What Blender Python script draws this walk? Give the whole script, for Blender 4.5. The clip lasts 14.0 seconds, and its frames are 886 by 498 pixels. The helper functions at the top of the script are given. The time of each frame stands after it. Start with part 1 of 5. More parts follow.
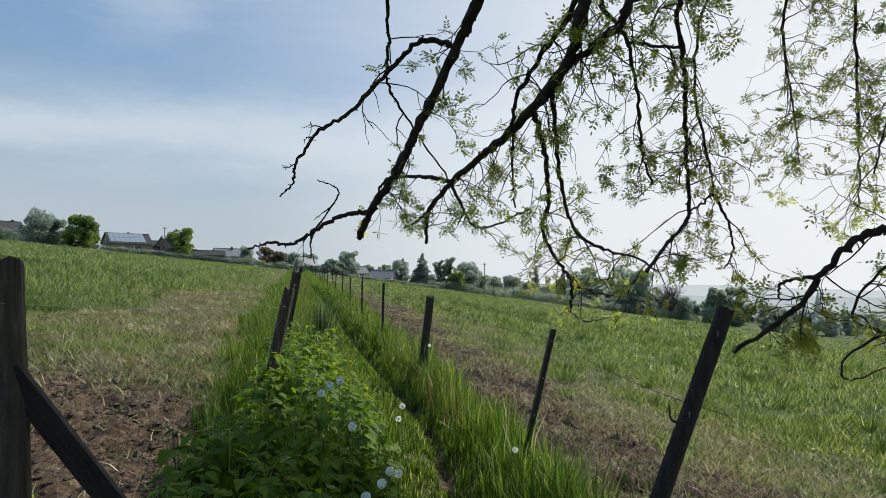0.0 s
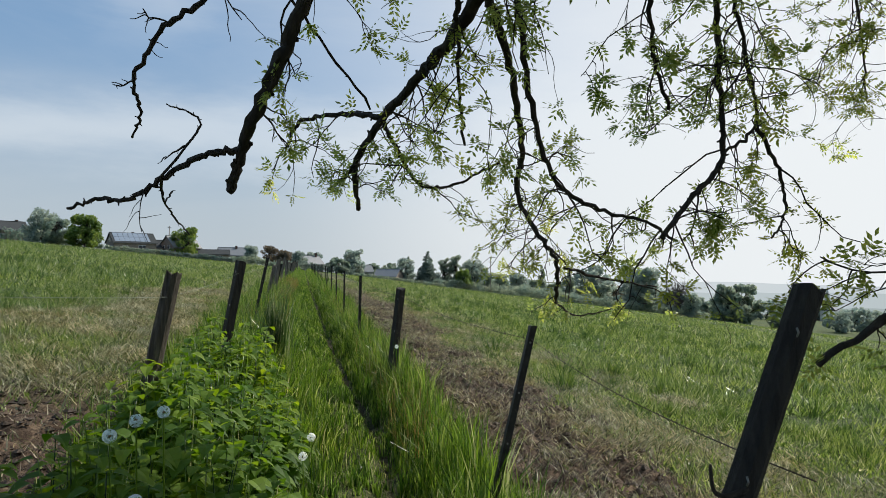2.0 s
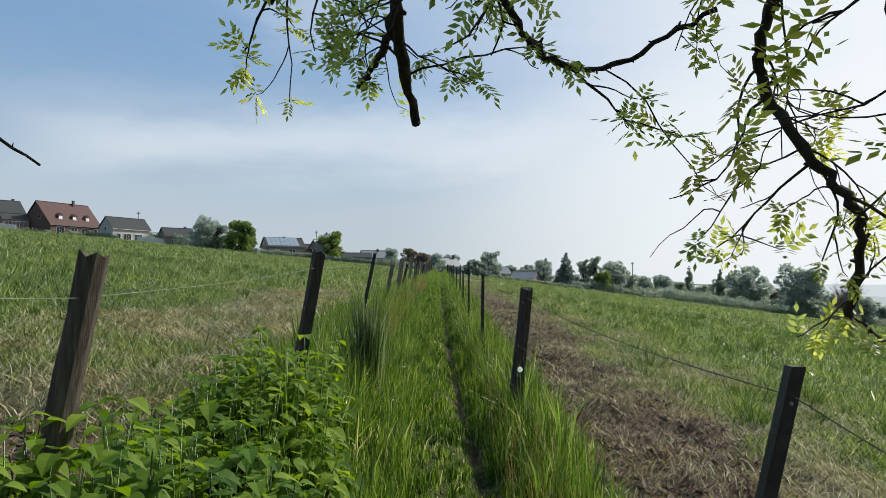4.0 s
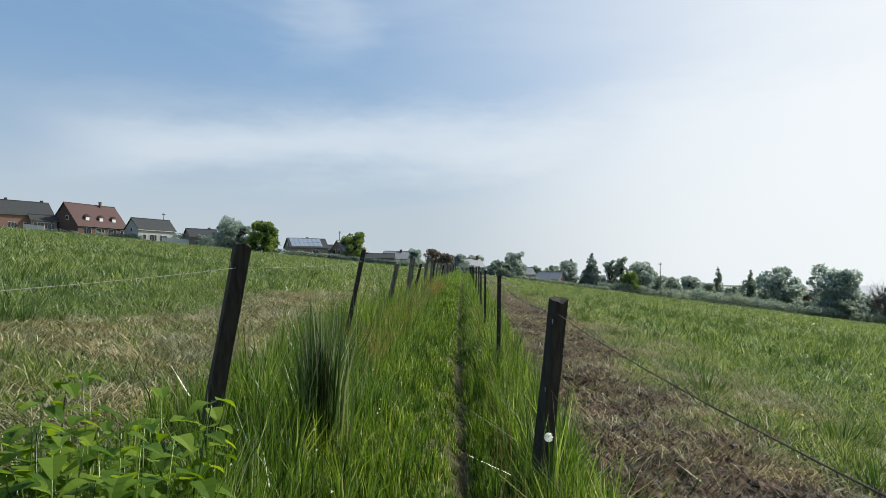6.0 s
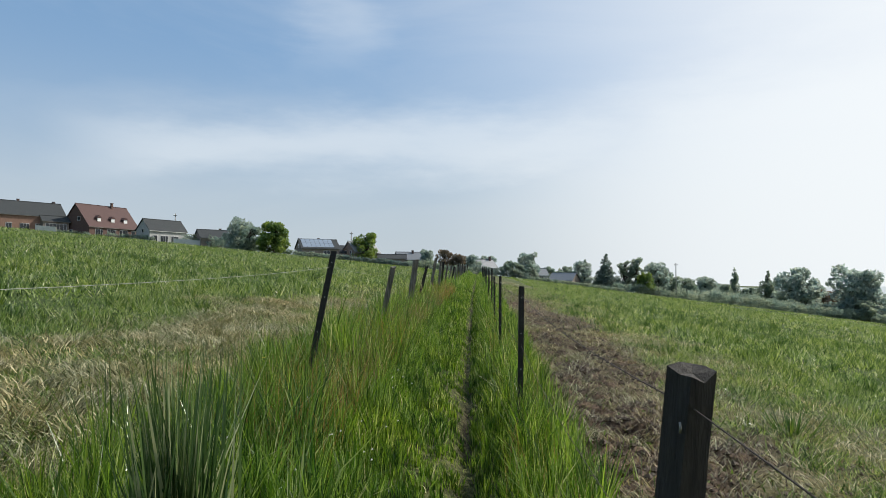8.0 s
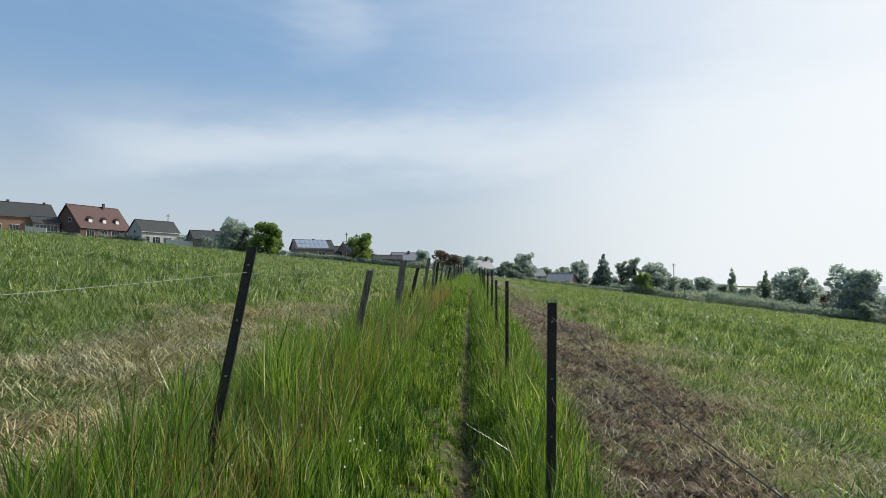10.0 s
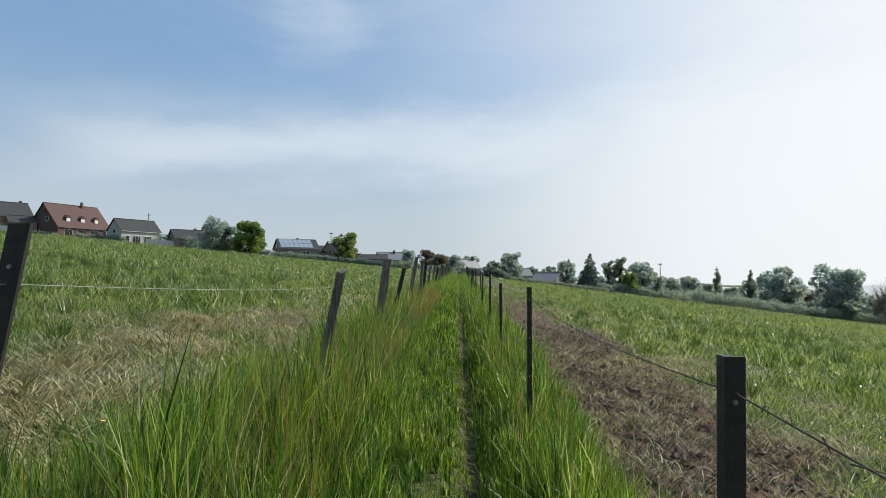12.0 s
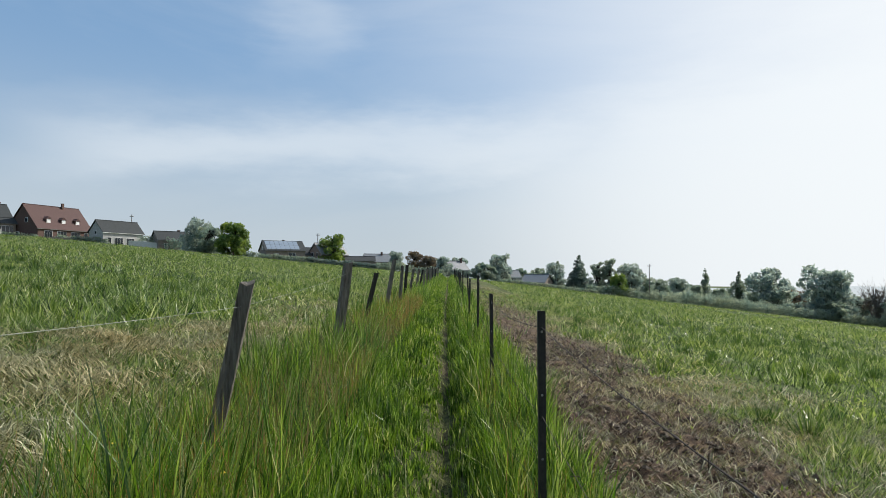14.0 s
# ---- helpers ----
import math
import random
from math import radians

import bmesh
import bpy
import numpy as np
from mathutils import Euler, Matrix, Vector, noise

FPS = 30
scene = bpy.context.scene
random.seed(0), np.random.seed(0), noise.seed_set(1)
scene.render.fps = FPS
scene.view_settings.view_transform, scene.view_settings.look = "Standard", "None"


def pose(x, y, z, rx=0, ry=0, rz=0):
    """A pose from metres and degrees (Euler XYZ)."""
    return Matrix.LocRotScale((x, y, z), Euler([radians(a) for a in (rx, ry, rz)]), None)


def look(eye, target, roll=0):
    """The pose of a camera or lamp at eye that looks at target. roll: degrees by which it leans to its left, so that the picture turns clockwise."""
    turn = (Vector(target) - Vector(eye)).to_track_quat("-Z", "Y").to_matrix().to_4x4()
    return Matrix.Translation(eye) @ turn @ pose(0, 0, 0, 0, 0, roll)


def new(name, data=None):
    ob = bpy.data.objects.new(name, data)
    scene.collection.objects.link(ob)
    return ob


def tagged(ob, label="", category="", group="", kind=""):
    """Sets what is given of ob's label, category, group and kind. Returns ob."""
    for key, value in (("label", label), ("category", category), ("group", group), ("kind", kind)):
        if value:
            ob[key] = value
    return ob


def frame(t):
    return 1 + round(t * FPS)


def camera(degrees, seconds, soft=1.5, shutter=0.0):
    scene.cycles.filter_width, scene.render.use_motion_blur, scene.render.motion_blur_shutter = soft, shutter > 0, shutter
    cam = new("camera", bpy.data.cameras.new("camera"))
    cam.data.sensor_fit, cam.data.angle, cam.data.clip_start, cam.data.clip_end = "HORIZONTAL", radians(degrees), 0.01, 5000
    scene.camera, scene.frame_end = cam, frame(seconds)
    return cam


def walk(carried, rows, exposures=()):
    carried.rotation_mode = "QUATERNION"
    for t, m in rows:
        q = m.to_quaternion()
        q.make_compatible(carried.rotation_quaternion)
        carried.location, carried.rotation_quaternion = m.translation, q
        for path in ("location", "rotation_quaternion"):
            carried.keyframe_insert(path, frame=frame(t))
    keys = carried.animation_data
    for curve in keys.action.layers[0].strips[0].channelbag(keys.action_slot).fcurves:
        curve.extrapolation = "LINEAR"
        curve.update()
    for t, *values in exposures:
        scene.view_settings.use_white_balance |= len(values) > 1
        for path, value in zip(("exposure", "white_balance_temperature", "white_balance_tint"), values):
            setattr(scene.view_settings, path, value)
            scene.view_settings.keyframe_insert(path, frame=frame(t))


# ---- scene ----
cam = camera(67.0, 14.0, soft=0.5)
PATH = [
    (0, (-0.857, 1.612, 1.456), (-0.431, 3.565, 1.528), 0.7),
    (0.5, (-0.719, 1.906, 1.448), (-0.284, 3.857, 1.522), 0.7),
    (1, (-0.561, 2.228, 1.442), (-0.12, 4.177, 1.513), 0.6),
    (1.5, (-0.368, 2.58, 1.389), (0.053, 4.534, 1.46), 0.5),
    (2, (-0.149, 2.943, 1.334), (0.258, 4.9, 1.401), 0.4),
    (2.5, (0.003, 3.432, 1.288), (0.334, 5.403, 1.358), 0.4),
    (3, (0.119, 3.931, 1.284), (0.344, 5.917, 1.351), 0.4),
    (3.5, (0.204, 4.489, 1.297), (0.329, 6.484, 1.365), 0.5),
    (4, (0.247, 4.977, 1.259), (0.248, 6.975, 1.33), 0.3),
    (6.5, (0.524, 7.599, 1.279), (0.451, 9.597, 1.352), 0.3),
    (7, (0.557, 8.177, 1.294), (0.478, 10.174, 1.366), 0.2),
    (7.5, (0.522, 8.738, 1.326), (0.415, 10.734, 1.399), 0.3),
    (8, (0.494, 9.26, 1.349), (0.385, 11.256, 1.424), 0.3),
    (10.5, (0.41, 11.946, 1.43), (0.32, 13.942, 1.508), 0.1),
    (11, (0.334, 12.454, 1.464), (0.256, 14.451, 1.544), 0.1),
    (11.5, (0.307, 12.943, 1.452), (0.24, 14.941, 1.527), 0.1),
    (12, (0.252, 13.484, 1.429), (0.197, 15.482, 1.505), 0.1),
    (12.5, (0.265, 13.985, 1.441), (0.222, 15.983, 1.522), -0.0),
    (13, (0.279, 14.502, 1.447), (0.245, 16.5, 1.526), -0.0),
    (13.5, (0.309, 15.027, 1.474), (0.283, 17.025, 1.556), -0.1),
    (14, (0.353, 15.596, 1.495), (0.332, 17.594, 1.576), -0.0),
]
walk(cam, [(t, look(eye, target, roll)) for t, eye, target, roll in PATH], [(0.0, -0.12), (3.0, -0.12), (4.2, -0.02), (14.0, 0.0)])

# ---- sky, sun, exposure ----
SUN_AZ, SUN_EL = 56.0, 41.0          # degrees right of the path, above the horizon
world = bpy.data.worlds.new("world")
scene.world = world
world.use_nodes = True
wn, wl = world.node_tree.nodes, world.node_tree.links
for n in list(wn):
    wn.remove(n)
sky = wn.new("ShaderNodeTexSky")
sky.sky_type, sky.sun_disc = "NISHITA", False
sky.sun_elevation, sky.sun_rotation = radians(SUN_EL), radians(SUN_AZ)
sky.air_density, sky.dust_density, sky.ozone_density = 1.0, 0.4, 1.0
coord = wn.new("ShaderNodeTexCoord")
flat = wn.new("ShaderNodeMapping")
flat.inputs["Rotation"].default_value = (0, 0, radians(12))
flat.inputs["Scale"].default_value = (1.6, 1.1, 6.5)
cirrus = wn.new("ShaderNodeTexNoise")
cirrus.inputs["Scale"].default_value, cirrus.inputs["Detail"].default_value = 1.3, 7.0
cirrus.inputs["Roughness"].default_value, cirrus.inputs["Distortion"].default_value = 0.55, 0.7
ramp = wn.new("ShaderNodeValToRGB")
ramp.color_ramp.elements[0].position, ramp.color_ramp.elements[1].position = 0.4, 0.7
ramp.color_ramp.elements[0].color, ramp.color_ramp.elements[1].color = (0.02, 0.02, 0.02, 1), (0.22, 0.22, 0.22, 1)
veil = wn.new("ShaderNodeMix")
veil.data_type = "RGBA"
veil.inputs[7].default_value = (7.2, 7.6, 8.0, 1)
bg = wn.new("ShaderNodeBackground")
bg.inputs["Strength"].default_value = 0.11
wout = wn.new("ShaderNodeOutputWorld")
wl.new(coord.outputs["Generated"], flat.inputs["Vector"])
wl.new(flat.outputs["Vector"], cirrus.inputs["Vector"])
wl.new(cirrus.outputs["Fac"], ramp.inputs["Fac"])
wl.new(ramp.outputs["Color"], veil.inputs[0])
clear = wn.new("ShaderNodeMix")
clear.data_type = "RGBA"
clear.inputs[0].default_value = 0.6
clear.inputs[7].default_value = (2.05, 3.85, 6.3, 1)
wl.new(sky.outputs["Color"], clear.inputs[6])
wl.new(clear.outputs[2], veil.inputs[6])
split = wn.new("ShaderNodeSeparateXYZ")
wl.new(coord.outputs["Generated"], split.inputs[0])
low = wn.new("ShaderNodeMapRange")
low.interpolation_type = "SMOOTHSTEP"
low.inputs["From Min"].default_value, low.inputs["From Max"].default_value = -0.02, 0.34
low.inputs["To Min"].default_value, low.inputs["To Max"].default_value = 0.96, 0.0
wl.new(split.outputs["Z"], low.inputs["Value"])
haze = wn.new("ShaderNodeMix")
haze.data_type = "RGBA"
haze.inputs[7].default_value = (4.85, 5.5, 6.0, 1)
wl.new(low.outputs["Result"], haze.inputs[0])
wl.new(veil.outputs[2], haze.inputs[6])
near_sun = wn.new("ShaderNodeVectorMath")
near_sun.operation = "DOT_PRODUCT"
near_sun.inputs[1].default_value = (math.sin(radians(SUN_AZ + 10)) * 0.9, math.cos(radians(SUN_AZ + 10)) * 0.9, 0.35)
wl.new(coord.outputs["Generated"], near_sun.inputs[0])
glow = wn.new("ShaderNodeMapRange")
glow.interpolation_type = "SMOOTHSTEP"
glow.inputs["From Min"].default_value, glow.inputs["From Max"].default_value = 0.3, 0.95
glow.inputs["To Min"].default_value, glow.inputs["To Max"].default_value = 0.0, 0.9
wl.new(near_sun.outputs["Value"], glow.inputs["Value"])
bright = wn.new("ShaderNodeMix")
bright.data_type = "RGBA"
bright.inputs[7].default_value = (8.9, 9.1, 9.2, 1)
wl.new(glow.outputs["Result"], bright.inputs[0])
wl.new(haze.outputs[2], bright.inputs[6])
def wmath(op, a, b=None, c=None):
    node = wn.new("ShaderNodeMath")
    node.operation = op
    for k, v in enumerate((a, b, c)):
        if v is None:
            continue
        if isinstance(v, (int, float)):
            node.inputs[k].default_value = v
        else:
            wl.new(v, node.inputs[k])
    return node.outputs[0]


def wstep(v, lo, hi, top=1.0):
    node = wn.new("ShaderNodeMapRange")
    node.interpolation_type = "SMOOTHSTEP"
    wl.new(v, node.inputs["Value"])
    for key, val in (("From Min", lo), ("From Max", hi), ("To Min", 0.0), ("To Max", top)):
        node.inputs[key].default_value = val
    return node.outputs["Result"]


# a streak of cirrus over the houses and a broad thin bank towards the sun
ahead = wmath("MAXIMUM", split.outputs["Y"], 0.05)
side_, rise_ = wmath("DIVIDE", split.outputs["X"], ahead), wmath("DIVIDE", split.outputs["Z"], ahead)
fray = wn.new("ShaderNodeTexNoise")
fray.inputs["Scale"].default_value, fray.inputs["Detail"].default_value, fray.inputs["Roughness"].default_value = 2.2, 6.0, 0.6
fmap = wn.new("ShaderNodeMapping")
fmap.inputs["Rotation"].default_value, fmap.inputs["Scale"].default_value = (0, radians(-9), 0), (1.4, 1.0, 5.0)
wl.new(coord.outputs["Generated"], fmap.inputs["Vector"])
wl.new(fmap.outputs["Vector"], fray.inputs["Vector"])
wob = wmath("SUBTRACT", fray.outputs["Fac"], 0.5)
off = wmath("ABSOLUTE", wmath("ADD", wmath("SUBTRACT", rise_, 0.2), wmath("MULTIPLY", wob, 0.16)))
streak = wmath("MULTIPLY", wstep(off, 0.085, 0.0, 0.42), wmath("MULTIPLY", wstep(side_, -0.72, -0.45), wstep(side_, 0.5, 0.1)))
edge = wmath("SUBTRACT", wmath("MULTIPLY_ADD", side_, 0.3, 0.215), rise_)
bank = wmath("MULTIPLY", wstep(wmath("ADD", edge, wmath("MULTIPLY", wob, 0.3)), -0.07, 0.12, 0.55), wstep(side_, -0.12, 0.4))
tuft_ = wmath("MULTIPLY", wstep(wmath("ABSOLUTE", wmath("ADD", wmath("ADD", side_, 0.24), wmath("MULTIPLY", wob, 0.35))), 0.12, 0.0, 0.2), wstep(rise_, 0.28, 0.38))
cloud = wmath("MULTIPLY", wmath("MAXIMUM", wmath("MAXIMUM", streak, bank), tuft_), wstep(split.outputs["Y"], 0.05, 0.3))
banked = wn.new("ShaderNodeMix")
banked.data_type = "RGBA"
banked.inputs[7].default_value = (8.5, 8.9, 9.1, 1)
wl.new(cloud, banked.inputs[0])
wl.new(bright.outputs[2], banked.inputs[6])
wl.new(banked.outputs[2], bg.inputs["Color"])
wl.new(bg.outputs["Background"], wout.inputs["Surface"])

sun_data = bpy.data.lights.new("sun", "SUN")
sun_data.energy, sun_data.angle, sun_data.color = 5.0, radians(0.6), (1.0, 0.95, 0.86)
sun = new("sun", sun_data)
_a, _e = radians(SUN_AZ), radians(SUN_EL)
sun.matrix_world = look((math.sin(_a) * math.cos(_e) * 60, math.cos(_a) * math.cos(_e) * 60, math.sin(_e) * 60), (0, 0, 0))

# ---- materials ----
def mat_base(name):
    m = bpy.data.materials.new(name)
    m.use_nodes = True
    nt = m.node_tree
    return m, nt.nodes, nt.links, nt.nodes["Principled BSDF"]


def noise_ramp(nodes, links, scale, stops, detail=4.0, rough=0.6, stretch=(1, 1, 1), distort=0.0):
    tc = nodes.new("ShaderNodeTexCoord")
    mp = nodes.new("ShaderNodeMapping")
    mp.inputs["Scale"].default_value = stretch
    nz = nodes.new("ShaderNodeTexNoise")
    nz.inputs["Scale"].default_value, nz.inputs["Detail"].default_value = scale, detail
    nz.inputs["Roughness"].default_value, nz.inputs["Distortion"].default_value = rough, distort
    rp = nodes.new("ShaderNodeValToRGB")
    els = rp.color_ramp.elements
    els[0].position, els[0].color = stops[0][0], (*stops[0][1], 1)
    els[1].position, els[1].color = stops[-1][0], (*stops[-1][1], 1)
    for p, c in stops[1:-1]:
        e = els.new(p)
        e.color = (*c, 1)
    links.new(tc.outputs["Object"], mp.inputs["Vector"])
    links.new(mp.outputs["Vector"], nz.inputs["Vector"])
    links.new(nz.outputs["Fac"], rp.inputs["Fac"])
    return nz, rp


def surface(name, scale, stops, roughness=0.85, bump=0.3, bump_scale=None, stretch=(1, 1, 1), metal=0.0, dist=0.01):
    m, n, l, b = mat_base(name)
    nz, rp = noise_ramp(n, l, scale, stops, 6.0, 0.65, stretch)
    nz2, _ = noise_ramp(n, l, bump_scale or scale * 4, [(0.3, (0, 0, 0)), (0.7, (1, 1, 1))], 5.0, 0.7, stretch)
    l.new(rp.outputs["Color"], b.inputs["Base Color"])
    bp = n.new("ShaderNodeBump")
    bp.inputs["Strength"].default_value, bp.inputs["Distance"].default_value = bump, dist
    l.new(nz2.outputs["Fac"], bp.inputs["Height"])
    l.new(bp.outputs["Normal"], b.inputs["Normal"])
    b.inputs["Roughness"].default_value, b.inputs["Metallic"].default_value = roughness, metal
    return m


def foliage(name, stops, translucent=0.45, rough=0.5, patch=0.35, patch_tint=(1.5, 1.25, 0.7), gloss=0.4):
    """Leaf or blade: a colour by island, a slow drift over the ground, light through the blade."""
    m, n, l, b = mat_base(name)
    geo = n.new("ShaderNodeNewGeometry")
    rp = n.new("ShaderNodeValToRGB")
    els = rp.color_ramp.elements
    els[0].position, els[0].color = stops[0][0], (*stops[0][1], 1)
    els[1].position, els[1].color = stops[-1][0], (*stops[-1][1], 1)
    for p, c in stops[1:-1]:
        els.new(p).color = (*c, 1)
    l.new(geo.outputs["Random Per Island"], rp.inputs["Fac"])
    nz, drift = noise_ramp(n, l, patch, [(0.35, (0.62, 0.76, 0.82)), (0.65, patch_tint)], 3.0)
    mul = n.new("ShaderNodeMix")
    mul.data_type, mul.blend_type = "RGBA", "MULTIPLY"
    mul.inputs[0].default_value = 0.7
    l.new(rp.outputs["Color"], mul.inputs[6])
    l.new(drift.outputs["Color"], mul.inputs[7])
    l.new(mul.outputs[2], b.inputs["Base Color"])
    b.inputs["Roughness"].default_value = rough
    b.inputs["Specular IOR Level"].default_value = gloss
    tr = n.new("ShaderNodeBsdfTranslucent")
    hue = n.new("ShaderNodeHueSaturation")
    hue.inputs["Value"].default_value, hue.inputs["Saturation"].default_value, hue.inputs["Hue"].default_value = 1.9, 1.1, 0.485
    l.new(mul.outputs[2], hue.inputs["Color"])
    l.new(hue.outputs["Color"], tr.inputs["Color"])
    mx = n.new("ShaderNodeMixShader")
    mx.inputs[0].default_value = translucent
    l.new(b.outputs[0], mx.inputs[1])
    l.new(tr.outputs[0], mx.inputs[2])
    l.new(mx.outputs[0], n["Material Output"].inputs["Surface"])
    return m


def paint(name, rgb, roughness=0.6, vary=0.25, scale=1.5, metal=0.0, bump=0.15):
    lo = tuple(c * (1 - vary) for c in rgb)
    hi = tuple(min(1, c * (1 + vary * 0.6)) for c in rgb)
    return surface(name, scale, [(0.3, lo), (0.7, hi)], roughness, bump, scale * 9, metal=metal)


M_POST = surface("weathered_wood", 9, [(0.3, (0.035, 0.027, 0.02)), (0.55, (0.1, 0.08, 0.06)), (0.8, (0.2, 0.175, 0.14))], 0.9, 0.9, 30, (5, 5, 0.5), dist=0.012)
M_POSTDARK = surface("dark_wood", 9, [(0.3, (0.012, 0.01, 0.009)), (0.7, (0.05, 0.042, 0.034))], 0.85, 0.8, 30, (5, 5, 0.6), dist=0.01)
M_POSTGREY = surface("silvered_wood", 9, [(0.3, (0.06, 0.05, 0.04)), (0.55, (0.17, 0.15, 0.125)), (0.8, (0.32, 0.29, 0.25))], 0.95, 1.0, 30, (5, 5, 0.5), dist=0.015)
M_STEEL = surface("dark_steel", 20, [(0.3, (0.012, 0.012, 0.013)), (0.7, (0.04, 0.034, 0.03))], 0.6, 0.3, 60, metal=0.2)
M_WIRE = paint("galvanised_wire", (0.28, 0.27, 0.25), 0.5, metal=0.5)
M_WIRERUST = paint("rusty_wire", (0.06, 0.045, 0.035), 0.8)
M_CORD = paint("pale_fence_cord", (0.27, 0.29, 0.23), 0.7)
M_BARK = surface("bark", 18, [(0.3, (0.02, 0.016, 0.012)), (0.6, (0.055, 0.043, 0.032)), (0.8, (0.1, 0.085, 0.06))], 0.95, 1.0, 45, (1, 1, 0.4), dist=0.015)
M_GRASS = foliage("verge_grass", [(0.0, (0.016, 0.042, 0.008)), (0.3, (0.055, 0.125, 0.018)), (0.7, (0.15, 0.24, 0.04)), (0.92, (0.26, 0.34, 0.1)), (1.0, (0.46, 0.44, 0.25))], 0.4, 0.3, 1.1, (1.15, 1.08, 0.9))
M_GRASSDEEP = foliage("deep_green_grass", [(0.0, (0.012, 0.036, 0.01)), (0.6, (0.045, 0.1, 0.022)), (1.0, (0.12, 0.18, 0.05))], 0.35, 0.3, 1.1)
M_SEED = foliage("seeding_grass", [(0.0, (0.1, 0.115, 0.035)), (0.6, (0.16, 0.13, 0.06)), (1.0, (0.26, 0.19, 0.1))], 0.35, 0.6)
M_FIELD = foliage("field_grass", [(0.0, (0.012, 0.03, 0.007)), (0.32, (0.06, 0.11, 0.02)), (0.68, (0.175, 0.245, 0.058)), (0.92, (0.34, 0.39, 0.15)), (1.0, (0.58, 0.55, 0.37))], 0.38, 0.33, 0.5, (1.12, 1.1, 0.9))
M_HAY = foliage("cut_hay", [(0.0, (0.05, 0.055, 0.016)), (0.4, (0.2, 0.19, 0.08)), (0.75, (0.42, 0.37, 0.2)), (1.0, (0.68, 0.6, 0.4))], 0.15, 0.6, 0.8, (1.1, 1.05, 0.9))
M_SHRED = foliage("trampled_litter", [(0.0, (0.035, 0.023, 0.015)), (0.5, (0.17, 0.125, 0.08)), (1.0, (0.5, 0.42, 0.29))], 0.1, 0.7, 0.8, (1.1, 1.0, 0.9))
M_NETTLE = foliage("nettle_leaf", [(0.0, (0.05, 0.115, 0.014)), (0.5, (0.115, 0.2, 0.024)), (1.0, (0.2, 0.29, 0.045))], 0.42, 0.6, 1.2, (1.25, 1.15, 0.8), 0.2)
M_LEAF = foliage("young_ash_leaf", [(0.0, (0.13, 0.185, 0.05)), (1.0, (0.31, 0.35, 0.11))], 0.7, 0.45, 1.0, (1.35, 1.2, 0.75))
M_CLUMP = foliage("dark_rank_grass", [(0.0, (0.025, 0.06, 0.022)), (0.75, (0.08, 0.135, 0.052)), (1.0, (0.4, 0.42, 0.29))], 0.3, 0.45)
M_FLUFF = foliage("seed_fluff", [(0.0, (0.7, 0.7, 0.66)), (1.0, (0.85, 0.85, 0.8))], 0.4, 0.8, 1.0, (1, 1, 1))
M_YELLOW = paint("yellow_petal", (0.75, 0.55, 0.03), 0.6)
M_WHITEP = paint("white_petal", (0.8, 0.8, 0.78), 0.6)
# far foliage A, B and D: aerial haze is mixed into the leaf colours
M_TREE_A = foliage("hazy_broadleaf_green", [(0.0, (0.15, 0.19, 0.158)), (1.0, (0.27, 0.315, 0.25))], 0.5, 0.6, 0.3, (1.2, 1.1, 0.9))
M_TREE_B = foliage("hazy_pale_leaf", [(0.0, (0.2, 0.245, 0.222)), (1.0, (0.33, 0.375, 0.335))], 0.5, 0.7, 0.3, (1.2, 1.1, 0.95))
M_TREE_C = foliage("bright_spring_leaf", [(0.0, (0.08, 0.145, 0.042)), (1.0, (0.17, 0.24, 0.08))], 0.4, 0.6, 0.3)
M_TREE_D = foliage("hazy_conifer_needles", [(0.0, (0.11, 0.145, 0.125)), (1.0, (0.2, 0.235, 0.2))], 0.45, 0.7, 0.3, (1.1, 1.05, 1.0))
M_TREE_E = foliage("copper_leaf", [(0.0, (0.1, 0.085, 0.07)), (1.0, (0.19, 0.16, 0.12))], 0.35, 0.7, 0.3)
M_TWIG = paint("grey_twig", (0.16, 0.14, 0.125), 0.9)
M_BRICK = surface("red_brick", 3.0, [(0.3, (0.085, 0.052, 0.042)), (0.7, (0.15, 0.088, 0.068))], 0.9, 0.3, 14)
M_BRICKPALE = surface("orange_brick", 3.0, [(0.3, (0.19, 0.11, 0.08)), (0.7, (0.28, 0.17, 0.125))], 0.9, 0.3, 14)
M_BRICKGREY = surface("brown_grey_brick", 3.0, [(0.3, (0.16, 0.13, 0.11)), (0.7, (0.28, 0.23, 0.19))], 0.9, 0.3, 14)
M_RENDERW = surface("white_render", 1.2, [(0.3, (0.32, 0.315, 0.3)), (0.7, (0.46, 0.455, 0.44))], 0.9, 0.2, 20)
M_CONCRETE = surface("pale_concrete", 1.2, [(0.3, (0.5, 0.49, 0.45)), (0.7, (0.68, 0.66, 0.6))], 0.9, 0.2, 20)
M_TILERED = surface("red_roof_tile", 2.0, [(0.3, (0.055, 0.028, 0.025)), (0.7, (0.095, 0.045, 0.039))], 0.8, 0.6, 4, (1, 8, 8))
M_TILEDARK = surface("dark_roof_tile", 2.0, [(0.3, (0.02, 0.024, 0.026)), (0.7, (0.05, 0.056, 0.058))], 0.9, 0.5, 4, (1, 8, 8))
M_SLATE = surface("blue_grey_slate", 2.0, [(0.3, (0.12, 0.13, 0.14)), (0.7, (0.22, 0.235, 0.25))], 0.45, 0.4, 4, (1, 8, 8))
M_PANEL = paint("solar_glass", (0.25, 0.3, 0.36), 0.12, 0.1)
M_FRAMEW = paint("white_frame", (0.78, 0.78, 0.76), 0.5, 0.1)
